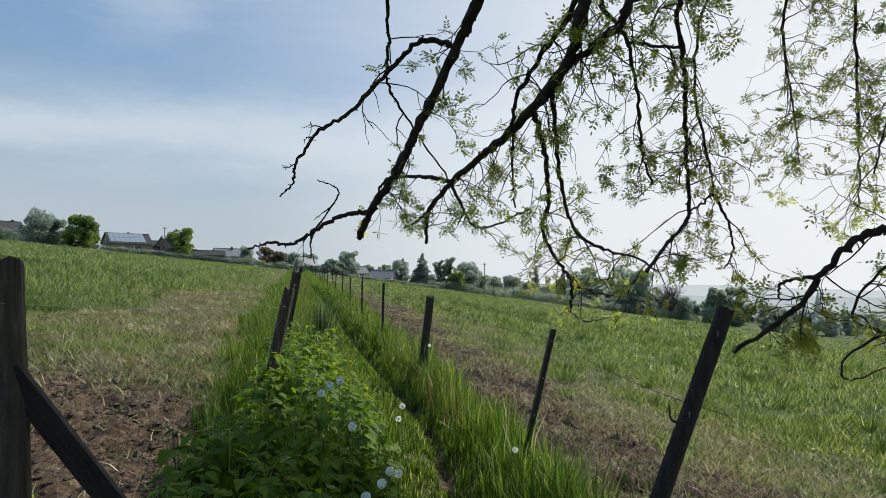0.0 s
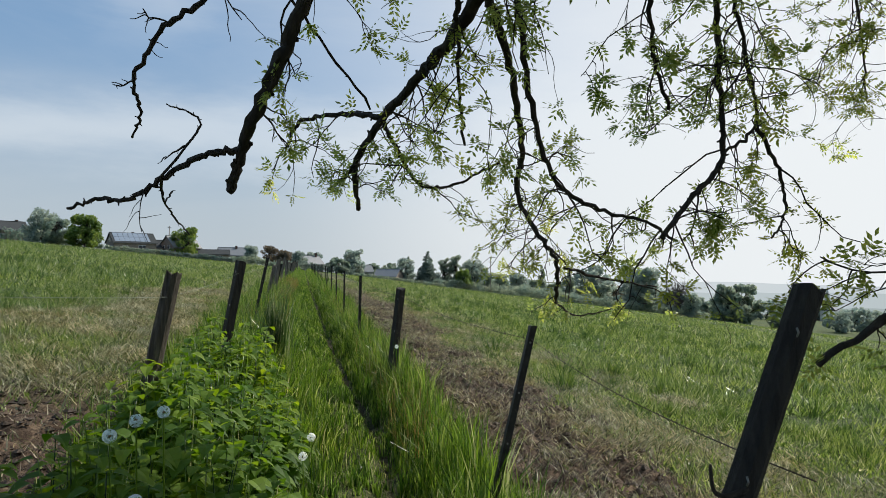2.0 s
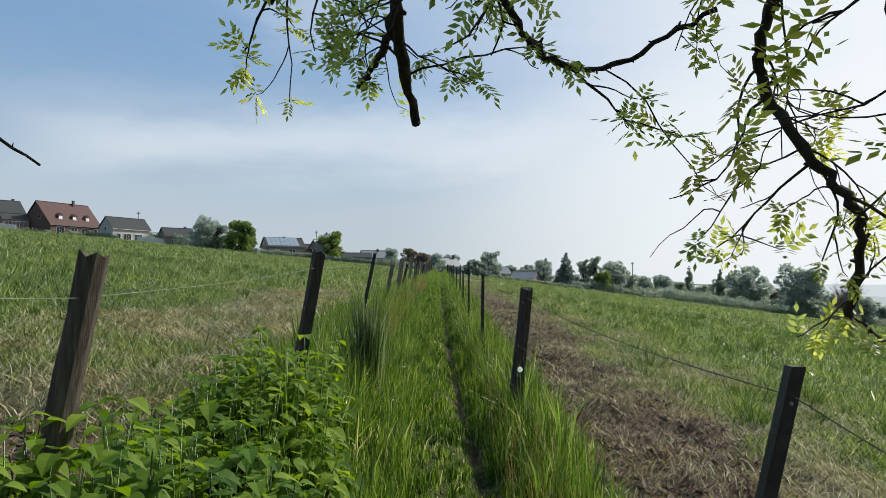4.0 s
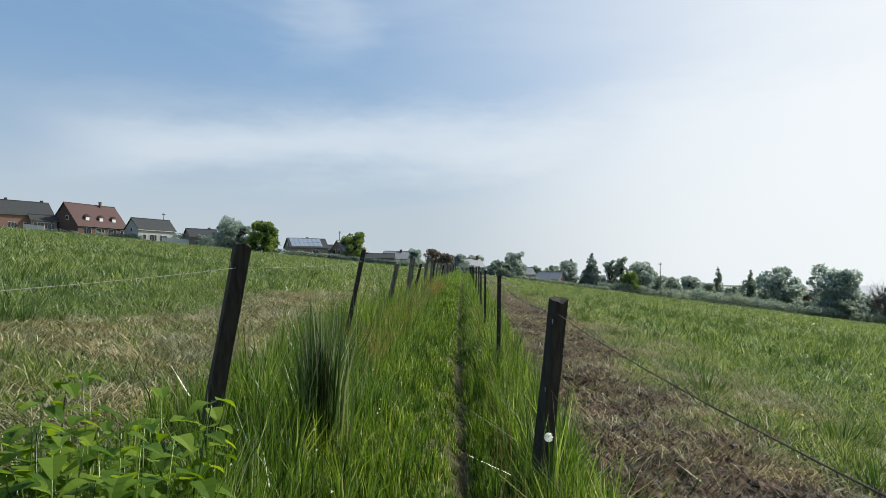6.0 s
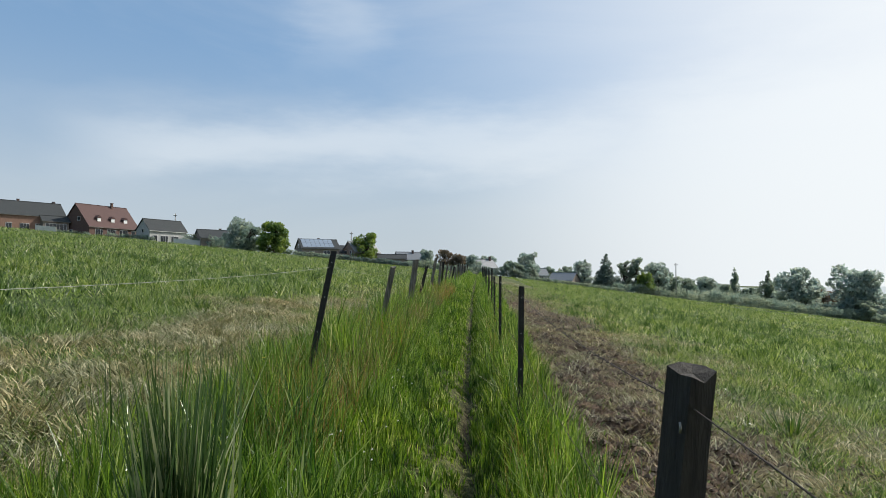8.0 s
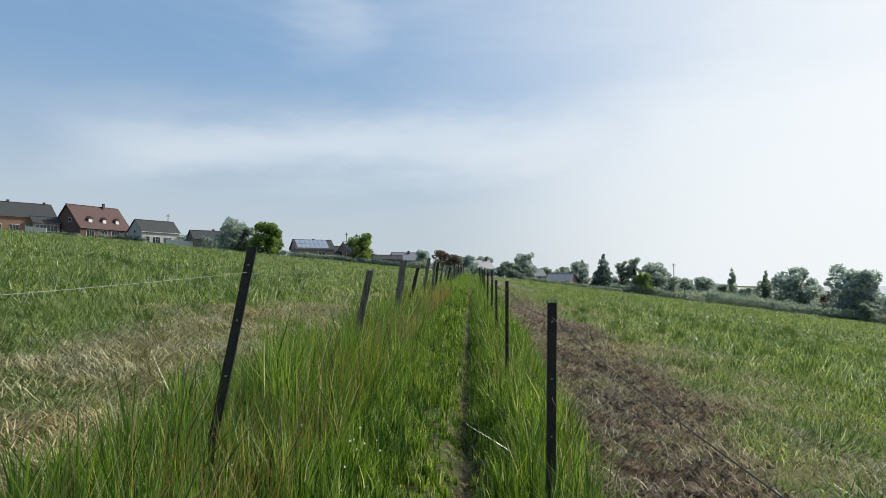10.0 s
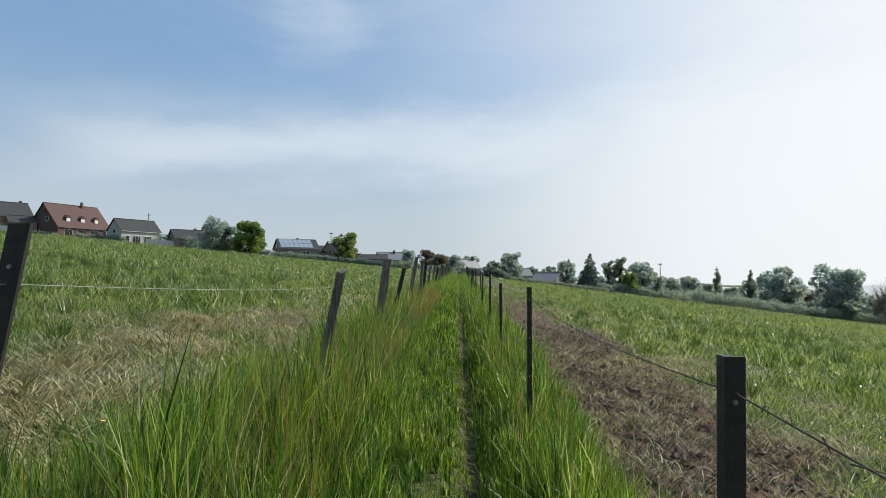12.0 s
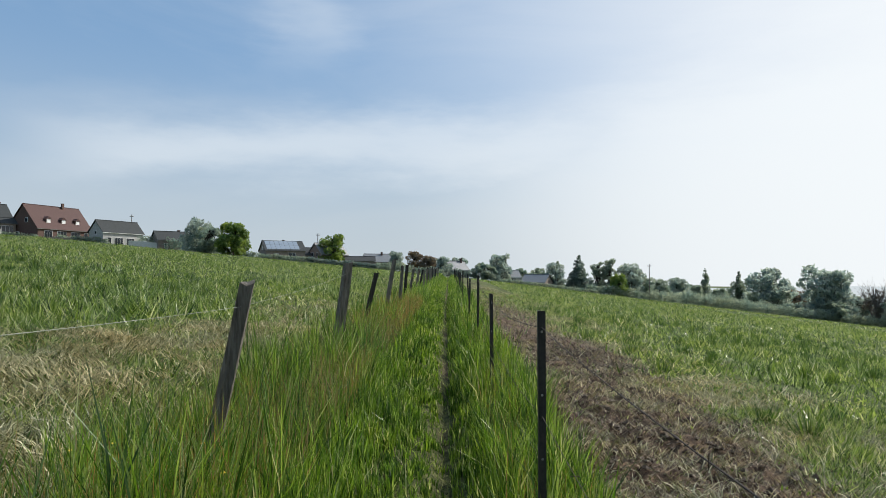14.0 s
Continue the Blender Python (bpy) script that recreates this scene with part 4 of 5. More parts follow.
def low_wall(x0, y0, x1, y1, h, th, mat, label):
    bm = bmesh.new()
    n = 10
    for i in range(n):
        a, b = i / n, (i + 1) / n
        ax, ay, bx, by = x0 + (x1 - x0) * a, y0 + (y1 - y0) * a, x0 + (x1 - x0) * b, y0 + (y1 - y0) * b
        z0 = min(ground_z(ax, ay), ground_z(bx, by)) - 0.4
        zt = max(ground_z(ax, ay), ground_z(bx, by)) + h
        dx, dy = (y0 - y1), (x1 - x0)
        k = th / math.hypot(dx, dy)
        vs = [bm.verts.new(p) for p in ((ax, ay, z0), (bx, by, z0), (bx + dx * k, by + dy * k, z0), (ax + dx * k, ay + dy * k, z0),
                                        (ax, ay, zt), (bx, by, zt), (bx + dx * k, by + dy * k, zt), (ax + dx * k, ay + dy * k, zt))]
        for f in ((3, 2, 1, 0), (4, 5, 6, 7), (0, 1, 5, 4), (1, 2, 6, 5), (2, 3, 7, 6), (3, 0, 4, 7)):
            bm.faces.new([vs[i] for i in f])
    tagged(part("garden_wall", bm, mat), label, "wall")


low_wall(-88.8, 200, -78.5, 201.5, 1.8, 0.3, M_CONCRETE, "low pale concrete garden wall above the field")
low_wall(-126, 193, -120.5, 194, 2.2, 0.3, M_CONCRETE, "pale concrete terrace wall below a house")
low_wall(28, 243, 33, 242.5, 1.1, 0.3, M_CONCRETE, "low white garden wall before a bungalow")
low_wall(-112, 200.5, -104, 204, 1.2, 0.3, M_BRICKGREY, "low stone terrace wall before the red house")


def utility_pole(x, y, h, label, lamp=True):
    z0 = ground_z(x, y)
    root = new("utility_pole")
    g = Geo()
    g.tube([(x, y, z0 - 0.5), (x, y, z0 + h * 0.5), (x, y, z0 + h)], [0.2, 0.17, 0.13], 8)
    g.make("pole", M_POLE, root)
    bm = bmesh.new()
    box(bm, x - 0.6, y - 0.08, z0 + h - 0.7, x + 0.6, y + 0.08, z0 + h - 0.5)
    part("crossarm", bm, M_POLE, root)
    for s in (-0.5, 0.5):
        bm = bmesh.new()
        bmesh.ops.create_cone(bm, cap_ends=True, segments=8, radius1=0.09, radius2=0.06, depth=0.3, matrix=Matrix.Translation((x + s, y, z0 + h - 0.35)))
        part("insulator", bm, M_FRAMEW, root)
    tagged(root, label, "utility pole")


utility_pole(68, 243.7, 12.2, "tall grey concrete utility pole at the field edge")
utility_pole(-100.5, 226, 10.6, "slim pole with a crossarm rising behind a house")
utility_pole(-45.5, 247, 10.5, "slim mast rising behind a gabled house")


# ---- trees and hedges in the distance ----
def tree(x, y, h, w, kind, mat, label, seed, leaves=2600, bare=0.0):
    rng = np.random.default_rng(seed)
    root = new("tree")
    z0 = ground_z(x, y)
    root.matrix_world = pose(x, y, z0)
    wood, crown = Geo(), Geo()
    th = h * (0.07 if kind == "round" else 0.12 if kind != "poplar" else 0.06)
    lean = rng.standard_normal(2) * 0.02 * h
    top = np.array([lean[0], lean[1], h * 0.85])
    trunk = spline([(0, 0, -0.4), (lean[0] * 0.3, lean[1] * 0.3, th), tuple(top * (1, 1, 0.6)), tuple(top)], 4)
    wood.tube(trunk, np.linspace(max(0.16, h * 0.022), 0.05, len(trunk)), 8, 0.15, rng)
    wood.make("trunk", M_TWIG if kind == "bare" else M_BARK, root)
    limbs = Geo()
    if kind == "conifer":
        n = 26
        cz = np.linspace(h * 0.1, h * 0.97, n)
        cs, rs = [], []
        for z in cz:
            reach = w / 2 * (1 - (z / h) ** 1.3) + 0.25
            for k in range(5):
                a = rng.random() * 6.28
                rr = reach * rng.uniform(0.5, 1.0)
                cs.append((math.cos(a) * rr * 0.7, math.sin(a) * rr * 0.7, z - rr * 0.12))
                rs.append(max(0.35, reach * 0.32))
                limbs.tube([(0, 0, z), (math.cos(a) * rr, math.sin(a) * rr, z - rr * 0.15)], [0.06, 0.02], 4)
    elif kind == "poplar":
        cs, rs = [], []
        for k in range(60):
            z = rng.uniform(h * 0.06, h * 0.97)
            reach = w / 2 * math.sin(math.pi * min(0.98, (z / h) * 0.75 + 0.22)) 
            a = rng.random() * 6.28
            cs.append((math.cos(a) * reach * 0.5, math.sin(a) * reach * 0.5, z))
            rs.append(reach * 0.55 + 0.15)
            limbs.tube([(0, 0, max(0.5, z - 2)), (math.cos(a) * reach * 0.6, math.sin(a) * reach * 0.6, z + 0.4)], [0.05, 0.02], 4)
    else:
        cs, rs = [], []
        for k in range(34 if kind == "bare" else 44):
            a, t = rng.random() * 6.28, rng.random() ** 0.7
            el = rng.uniform(-0.35, 1.0)
            rr = w / 2 * t * math.sqrt(max(0.05, 1 - max(0, el) ** 2 * 0.85))
            z = th + (h - th) * (0.42 + 0.5 * el * t) if kind == "bare" else th + (h - th) * (0.46 + 0.46 * rng.uniform(-1, 1))
            if kind == "round":
                u_ = (z - th) / (h - th)
                rr = w / 2 * rng.random() ** 0.5 * math.sin(math.pi * min(1, 0.2 + 0.72 * u_)) ** 0.6
            q = np.array([math.cos(a) * rr * 0.8, math.sin(a) * rr * 0.8, max(th * 0.6, z)])
            cs.append(q)
            rs.append(min(w, h) * rng.uniform(0.1, 0.17))
            s = trunk[rng.integers(3, len(trunk))]
            mid = (s + q) / 2 + (0, 0, -0.04 * h)
            limbs.tube([s, mid, q], [0.012 * h, 0.008 * h, 0.003 * h], 5)
            if kind == "bare":
                for _ in range(26):
                    e = q - s + rng.standard_normal(3) * w * 0.22
                    b0 = s + (q - s) * rng.uniform(0.3, 1)
                    e = b0 + (e / np.linalg.norm(e) + (0, 0, 0.35)) * w * rng.uniform(0.12, 0.24)
                    limbs.tube([b0, (b0 + e) / 2 + rng.standard_normal(3) * 0.12, e], [0.05, 0.035, 0.015], 3)
    limbs.make("branchwork", M_TWIG if kind == "bare" else M_BARK, root)["kind"] = "stuff"
    cs, rs = np.array(cs, float), np.array(rs, float)
    if kind != "bare":
        v, f = leaf_cloud(rng, cs, rs, leaves, max(0.26, 0.036 * w) if kind != "poplar" else 0.36)
        v[:, 2] = np.maximum(v[:, 2], 0.05)
        crown.add(v, f)
        crown.make("crown", mat, root, smooth_faces=False)
    else:
        v, f = leaf_cloud(rng, cs, rs, 700, 0.16)
        crown.add(v, f)
        crown.make("crown", mat, root, smooth_faces=False)
    tagged(root, label, "tree", "trees round the pasture")
    return root


R_, P_, C_, N_ = "round", "poplar", "conifer", "bare"
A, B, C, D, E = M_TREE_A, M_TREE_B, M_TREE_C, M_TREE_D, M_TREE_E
TEXT = {A: "broad green leafy tree behind the pasture", B: "haze-paled open-crowned tree behind the pasture", C: "bright green round bushy tree at the field edge",
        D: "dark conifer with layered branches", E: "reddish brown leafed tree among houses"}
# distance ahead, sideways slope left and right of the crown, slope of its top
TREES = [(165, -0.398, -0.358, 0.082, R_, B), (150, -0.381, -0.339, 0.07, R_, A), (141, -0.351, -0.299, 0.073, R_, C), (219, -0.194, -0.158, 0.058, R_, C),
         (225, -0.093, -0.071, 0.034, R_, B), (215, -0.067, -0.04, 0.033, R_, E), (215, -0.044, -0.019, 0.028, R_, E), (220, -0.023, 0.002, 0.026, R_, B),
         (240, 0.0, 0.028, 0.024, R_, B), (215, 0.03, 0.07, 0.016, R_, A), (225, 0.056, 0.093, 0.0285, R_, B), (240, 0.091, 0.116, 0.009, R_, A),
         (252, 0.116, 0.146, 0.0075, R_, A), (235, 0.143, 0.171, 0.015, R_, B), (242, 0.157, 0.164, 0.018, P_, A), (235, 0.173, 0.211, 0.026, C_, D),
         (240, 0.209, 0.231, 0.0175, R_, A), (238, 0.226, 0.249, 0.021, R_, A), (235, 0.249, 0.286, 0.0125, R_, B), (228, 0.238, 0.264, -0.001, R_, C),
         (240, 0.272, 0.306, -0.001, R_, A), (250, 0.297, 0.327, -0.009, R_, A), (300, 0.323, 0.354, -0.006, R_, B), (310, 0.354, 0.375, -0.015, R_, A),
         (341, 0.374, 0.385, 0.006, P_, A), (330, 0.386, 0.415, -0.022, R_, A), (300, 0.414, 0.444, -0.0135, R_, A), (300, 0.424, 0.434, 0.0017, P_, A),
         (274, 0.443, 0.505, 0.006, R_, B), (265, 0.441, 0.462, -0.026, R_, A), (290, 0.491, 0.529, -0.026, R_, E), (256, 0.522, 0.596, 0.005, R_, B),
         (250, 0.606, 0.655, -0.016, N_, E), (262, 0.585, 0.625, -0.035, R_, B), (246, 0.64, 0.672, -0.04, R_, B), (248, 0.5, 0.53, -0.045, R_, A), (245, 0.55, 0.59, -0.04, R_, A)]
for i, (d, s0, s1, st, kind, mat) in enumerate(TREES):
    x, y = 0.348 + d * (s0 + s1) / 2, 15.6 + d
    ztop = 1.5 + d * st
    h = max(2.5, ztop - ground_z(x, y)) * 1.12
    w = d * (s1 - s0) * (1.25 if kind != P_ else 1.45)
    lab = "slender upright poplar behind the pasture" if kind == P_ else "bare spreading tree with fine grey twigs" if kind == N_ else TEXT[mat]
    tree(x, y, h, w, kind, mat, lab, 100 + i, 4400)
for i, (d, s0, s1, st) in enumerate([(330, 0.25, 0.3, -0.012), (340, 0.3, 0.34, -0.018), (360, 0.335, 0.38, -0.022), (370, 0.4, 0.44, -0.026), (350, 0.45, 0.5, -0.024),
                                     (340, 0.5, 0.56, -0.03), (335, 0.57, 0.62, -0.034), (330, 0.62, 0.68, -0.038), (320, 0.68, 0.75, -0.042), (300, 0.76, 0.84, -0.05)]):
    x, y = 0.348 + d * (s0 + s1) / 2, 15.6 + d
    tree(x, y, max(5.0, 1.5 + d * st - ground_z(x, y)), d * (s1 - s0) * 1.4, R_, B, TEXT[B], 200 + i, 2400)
tree(159, 227, 15, 21, R_, A, "large dense dark green round tree in the lower field", 300, 5200)
tree(176, 222, 9, 14, R_, A, "broad green leafy tree in the lower field", 301, 3000)
tree(192, 214, 8, 13, R_, B, "haze-paled open-crowned tree in the lower field", 302, 2500)
tree(215, 230, 9, 15, R_, B, "haze-paled open-crowned tree in the lower field", 303, 2500)


def hedge(x0, y0, x1, y1, h, w, mat, label, seed, density=260):
    rng = np.random.default_rng(seed)
    n = max(4, int(math.hypot(x1 - x0, y1 - y0) / 0.9))
    t = np.linspace(0, 1, n)
    xs, ys = x0 + (x1 - x0) * t, y0 + (y1 - y0) * t
    hs = h * (0.75 + 0.4 * rough(xs, ys, 2.5, seed))
    zs = height(xs, ys)
    cs = np.concatenate([np.stack([xs, ys, zs + hs * k], 1) for k in (0.2, 0.5, 0.75)])
    rs = np.concatenate([np.full(n, w * 0.5), np.full(n, w * 0.5), hs * 0.3])
    root = new("hedge")
    g = Geo()
    v, f = leaf_cloud(rng, cs, rs, int(density * n / 4), 0.34)
    g.add(v, f)
    g.make("foliage", mat, root, smooth_faces=False)
    st = Geo()
    for i in range(0, n, 3):
        st.tube([(xs[i], ys[i], zs[i] - 0.2), (xs[i], ys[i], zs[i] + hs[i] * 0.7)], [0.06, 0.03], 5)
    st.make("stems", M_BARK, root)["kind"] = "stuff"
    tagged(root, label, "hedge")


hedge(-66, 205, -42, 212, 1.9, 1.8, A, "clipped green garden hedge at the top of the field", 1)
hedge(-42, 212, -22, 217, 1.7, 1.6, D, "dark green garden hedge at the top of the field", 2)
hedge(-22, 218, -2, 224, 2.4, 2.0, A, "rough green hedge before the houses", 3)
hedge(-2, 226, 16, 228, 3.2, 2.4, D, "dark green hedge before the houses", 4)
hedge(16, 232, 48, 236, 1.3, 1.6, A, "low green hedge before the bungalows", 5)
hedge(46, 238, 78, 246, 3.2, 2.6, A, "rough green hedge along the field edge", 6)
hedge(-110, 203, -97, 204, 2.2, 1.8, A, "dark shrubs before the red brick house", 7)
hedge(-88, 205, -62, 196, 3.6, 3.0, A, "tall mixed shrubs between the gardens", 8)
hedge(80, 250, 170, 262, 4.2, 3.6, A, "long haze-paled field hedge down the slope", 9, 420)
hedge(26, 252, 84, 258, 4.6, 3.6, A, "tall rough hedgerow behind the bungalows", 11, 420)
hedge(84, 262, 150, 275, 5.5, 4.0, A, "tall dark hedgerow down the slope", 12, 420)
hedge(-124, 196, -114, 199, 1.8, 1.6, A, "rounded garden shrubs before a house", 10)

# far town roofs in the valley
tr = np.random.default_rng(9)
for k in range(12):
    a, r = radians(tr.uniform(40, 62)), tr.uniform(430, 505)
    gable_house(math.sin(a) * r, math.cos(a) * r, tr.uniform(0, 180), tr.uniform(8, 11), 7, 3.5, 6.5, (M_RENDERW, M_BRICKPALE, M_BRICKGREY)[k % 3], (M_TILEDARK, M_TILERED, M_SLATE)[k % 3],
                "distant house in the hazy valley", [(F, -2, 1, 1.5, 1.6), (F, 2, 1, 1.5, 1.6)])
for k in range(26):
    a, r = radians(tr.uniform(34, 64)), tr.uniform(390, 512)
    tree(math.sin(a) * r, math.cos(a) * r, tr.uniform(6, 10), tr.uniform(10, 20), R_, B, "distant haze-paled tree in the valley", 400 + k, 1200)


def church(x, y, ang):
    """Nave with a steep roof and a square tower that carries a spire."""
    z0 = ground_z(x, y)
    root = new("church")
    root.matrix_world = pose(x, y, z0, 0, 0, ang)
    # pale concrete on tower, spire and nave imitates the valley haze
    bm = bmesh.new()
    box(bm, -1.6, -1.6, -2, 1.6, 1.6, 11)
    part("tower", bm, M_CONCRETE, root)
    bm = bmesh.new()
    bmesh.ops.create_cone(bm, cap_ends=True, segments=8, radius1=1.9, radius2=0.05, depth=9.5, matrix=Matrix.Translation((0, 0, 15.75)))
    part("spire", bm, M_CONCRETE, root)
    bm = bmesh.new()
    box(bm, 1.6, -4, -2, 18, 4, 6)
    part("nave", bm, M_CONCRETE, root)
    bm = bmesh.new()
    vs = [bm.verts.new(p) for p in ((2, -4.4, 5.9), (18.3, -4.4, 5.9), (18.3, 4.4, 5.9), (2, 4.4, 5.9), (2, 0, 10), (18.3, 0, 10))]
    for f in ((0, 1, 5, 4), (2, 3, 4, 5), (1, 2, 5), (3, 0, 4), (3, 2, 1, 0)):
        bm.faces.new([vs[q] for q in f])
    part("roof", bm, M_SLATE, root)
    tagged(root, "distant haze-paled church with a pointed spire in the valley", "church")


church(299, 340, 40)


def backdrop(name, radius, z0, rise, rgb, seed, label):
    # upright strip that glows in one flat colour with the haze baked in
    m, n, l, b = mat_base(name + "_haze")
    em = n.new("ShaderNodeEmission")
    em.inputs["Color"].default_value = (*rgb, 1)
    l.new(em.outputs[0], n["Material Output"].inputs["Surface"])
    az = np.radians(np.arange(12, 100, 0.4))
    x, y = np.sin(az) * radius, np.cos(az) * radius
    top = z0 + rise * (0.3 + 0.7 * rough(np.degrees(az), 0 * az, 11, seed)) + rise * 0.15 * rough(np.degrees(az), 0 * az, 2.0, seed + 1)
    v = np.concatenate([np.stack([x, y, 0 * x - 260], 1), np.stack([x, y, top], 1)])
    k = len(az)
    i = np.arange(k - 1)
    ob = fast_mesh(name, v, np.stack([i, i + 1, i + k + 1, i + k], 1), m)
    tagged(ob, label, "hills", kind="structure")


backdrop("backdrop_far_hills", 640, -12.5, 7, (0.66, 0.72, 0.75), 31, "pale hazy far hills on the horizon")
backdrop("backdrop_valley", 525, -29, 9, (0.4, 0.47, 0.48), 35, "hazy glowing backdrop of the wooded valley beyond the pasture")
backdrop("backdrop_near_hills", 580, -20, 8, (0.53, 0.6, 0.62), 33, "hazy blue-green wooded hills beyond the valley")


# ---- grass ----
def blades(name, x, y, h, w, mat, seed, label, lean=0.35, z=None, flop=None, kind="stuff", category="grass", simple=False, heading=None):
    rng = np.random.default_rng(seed)
    n = len(x)
    z = height(x, y) - 0.01 if z is None else z
    a = rng.random(n) * 2 * np.pi
    ca, sa = np.cos(a), np.sin(a)
    b = rng.random(n) * 2 * np.pi if heading is None else heading
    ln = np.abs(rng.standard_normal(n)) * lean if flop is None else flop
    dx, dy = np.cos(b) * ln * h, np.sin(b) * ln * h
    hz = h * np.sqrt(np.maximum(0.05, 1 - np.minimum(0.9, ln) ** 2))
    hw = w / 2
    v = np.empty((n, 5, 3))
    v[:, 0] = np.stack([x - ca * hw, y - sa * hw, z], 1)
    v[:, 1] = np.stack([x + ca * hw, y + sa * hw, z], 1)
    mx, my, mz = x + dx * 0.32, y + dy * 0.32, z + hz * 0.6
    v[:, 2] = np.stack([mx + ca * hw * 0.8, my + sa * hw * 0.8, mz], 1)
    v[:, 3] = np.stack([mx - ca * hw * 0.8, my - sa * hw * 0.8, mz], 1)
    v[:, 4] = np.stack([x + dx, y + dy, z + hz], 1)
    i = np.arange(n) * 5
    f = np.concatenate([np.stack([i, i + 1, i + 2], 1), np.stack([i, i + 2, i + 3], 1), np.stack([i + 3, i + 2, i + 4], 1)])
    if simple:
        v = v[:, (0, 1, 4)]
        f = np.arange(n * 3).reshape(-1, 3)
    ob = fast_mesh(name, v.reshape(-1, 3), f, mat)
    tagged(ob, label, category, kind=kind)
    return ob


gr = np.random.default_rng(77)


def scatter(x0, x1, y0, y1, density):
    n = int((x1 - x0) * (y1 - y0) * density)
    return gr.uniform(x0, x1, n), gr.uniform(y0, y1, n)


def verge_height(x, y):
    d = x - path_x(y)
    hl = 0.11 + (0.4 * smooth(0.3, 1.15, -d) + 0.1 * smooth(11, 18, y) * smooth(0.4, 1.0, -d)) * (1 - 0.6 * smooth(-1.15, -1.9, x))
    hr = 0.17 + 0.3 * smooth(0.15, 0.45, d) * (1 - 0.6 * smooth(1.05, 1.35, x))
    h = np.where(d < 0, hl, hr) * (0.3 + 0.75 * rough(x, y, 0.6, 41) + 0.75 * rough(x, y, 0.2, 42))
    return h * np.where(d < 0, 0.5 + 0.5 * smooth(0.08, 0.3, -d), 0.8 + 0.2 * smooth(0.05, 0.2, d))


def verge_share(x, y):
    """How thickly the verge grass stands: open on the path, thin at the cut strips and under the nettles."""
    d = np.abs(x - path_x(y))
    k = np.where(x > path_x(y), smooth(0.015, 0.06, d), 0.25 + 0.75 * smooth(0.03, 0.16, d)) * (1 - 0.85 * smooth(1.0, 1.35, x)) * (1 - smooth(-0.95, -2.0, x + (rough(x, y, 0.6, 43) - 0.5) * 0.9) * 0.98)
    return k * (1 - 0.6 * smooth(-0.2, -0.4, x) * smooth(2.0, 3.5, y) * smooth(9.2, 8.2, y))


def verge(y0, y1, density, width, seed):
    x, y = scatter(-2.2, 1.45, y0, y1, density)
    keep = gr.random(len(x)) < verge_share(x, y) * (0.35 + 0.9 * rough(x, y, 0.28, 44))
    x, y = x[keep], y[keep]
    h = verge_height(x, y) * gr.uniform(0.4, 1.0, len(x))
    blades("verge_grass", x, y, h, gr.uniform(0.6, 1.4, len(x)) * width, M_GRASS, seed, "long lush green grass beside the trodden path", 0.28, simple=True)


def tufts(x0, x1, y0, y1, density, count, width, mat, seed, tall=1.0):
    """Tufts whose bent blades fan out from one root."""
    cx, cy = scatter(x0, x1, y0, y1, density)
    keep = gr.random(len(cx)) < verge_share(cx, cy)
    cx, cy = cx[keep], cy[keep]
    n = len(cx)
    th = (verge_height(cx, cy) + 0.03) * gr.uniform(0.55, 1.15, n) * tall
    rep = lambda a: np.repeat(a, count)
    a = gr.uniform(0, 2 * np.pi, n * count)
    r = np.abs(gr.standard_normal(n * count)) * 0.028
    x, y = rep(cx) + np.cos(a) * r, rep(cy) + np.sin(a) * r
    h = rep(th) * gr.uniform(0.55, 1.15, n * count)
    blades("grass_tufts", x, y, h, width * gr.uniform(0.6, 1.5, n * count), mat, seed, "tufts of long green grass beside the trodden path",
           flop=np.clip(gr.uniform(0.0, 0.28, n * count) + r * 4, 0, 0.8), heading=a + gr.standard_normal(n * count) * 0.9)


def broad_blades(y0, y1, density, seed):
    x, y = scatter(-1.6, 1.2, y0, y1, density)
    keep = gr.random(len(x)) < smooth(0.1, 0.3, np.abs(x - path_x(y))) * smooth(-1.7, -1.1, x)
    x, y = x[keep], y[keep]
    h = (verge_height(x, y) + 0.06) * gr.uniform(0.7, 1.2, len(x))
    blades("broad_grass", x, y, h, gr.uniform(0.007, 0.013, len(x)), M_GRASS, seed, "broad arching grass blades in the verge", flop=gr.uniform(0.3, 0.95, len(x)))


broad_blades(1, 24, 110, 8)
tufts(-2.1, 1.3, 1.5, 24, 52, 18, 0.0095, M_GRASS, 81)
tufts(-2.1, 1.3, 1.5, 24, 18, 18, 0.0095, M_GRASSDEEP, 82, 1.05)
tufts(-2.1, 1.3, 24, 45, 24, 12, 0.016, M_GRASS, 83)
tufts(-2.1, 1.3, 24, 45, 9, 12, 0.016, M_GRASSDEEP, 84)
verge(0.5, 24, 1500, 0.009, 1)
verge(24, 45, 800, 0.016, 3)
verge(45, 110, 320, 0.03, 4)
x, y = scatter(-1.3, -0.45, 13, 36, 330)
blades("seeding_grass", x, y, gr.uniform(0.45, 0.8, len(x)), 0.0045 + 0 * x, M_SEED, 5, "reddish seeding grass stems among the verge grass", 0.3)
x, y = scatter(0.65, 1.1, 8, 34, 110)
blades("seeding_grass", x, y, gr.uniform(0.35, 0.6, len(x)), 0.004 + 0 * x, M_SEED, 6, "reddish seeding grass stems among the verge grass", 0.3)


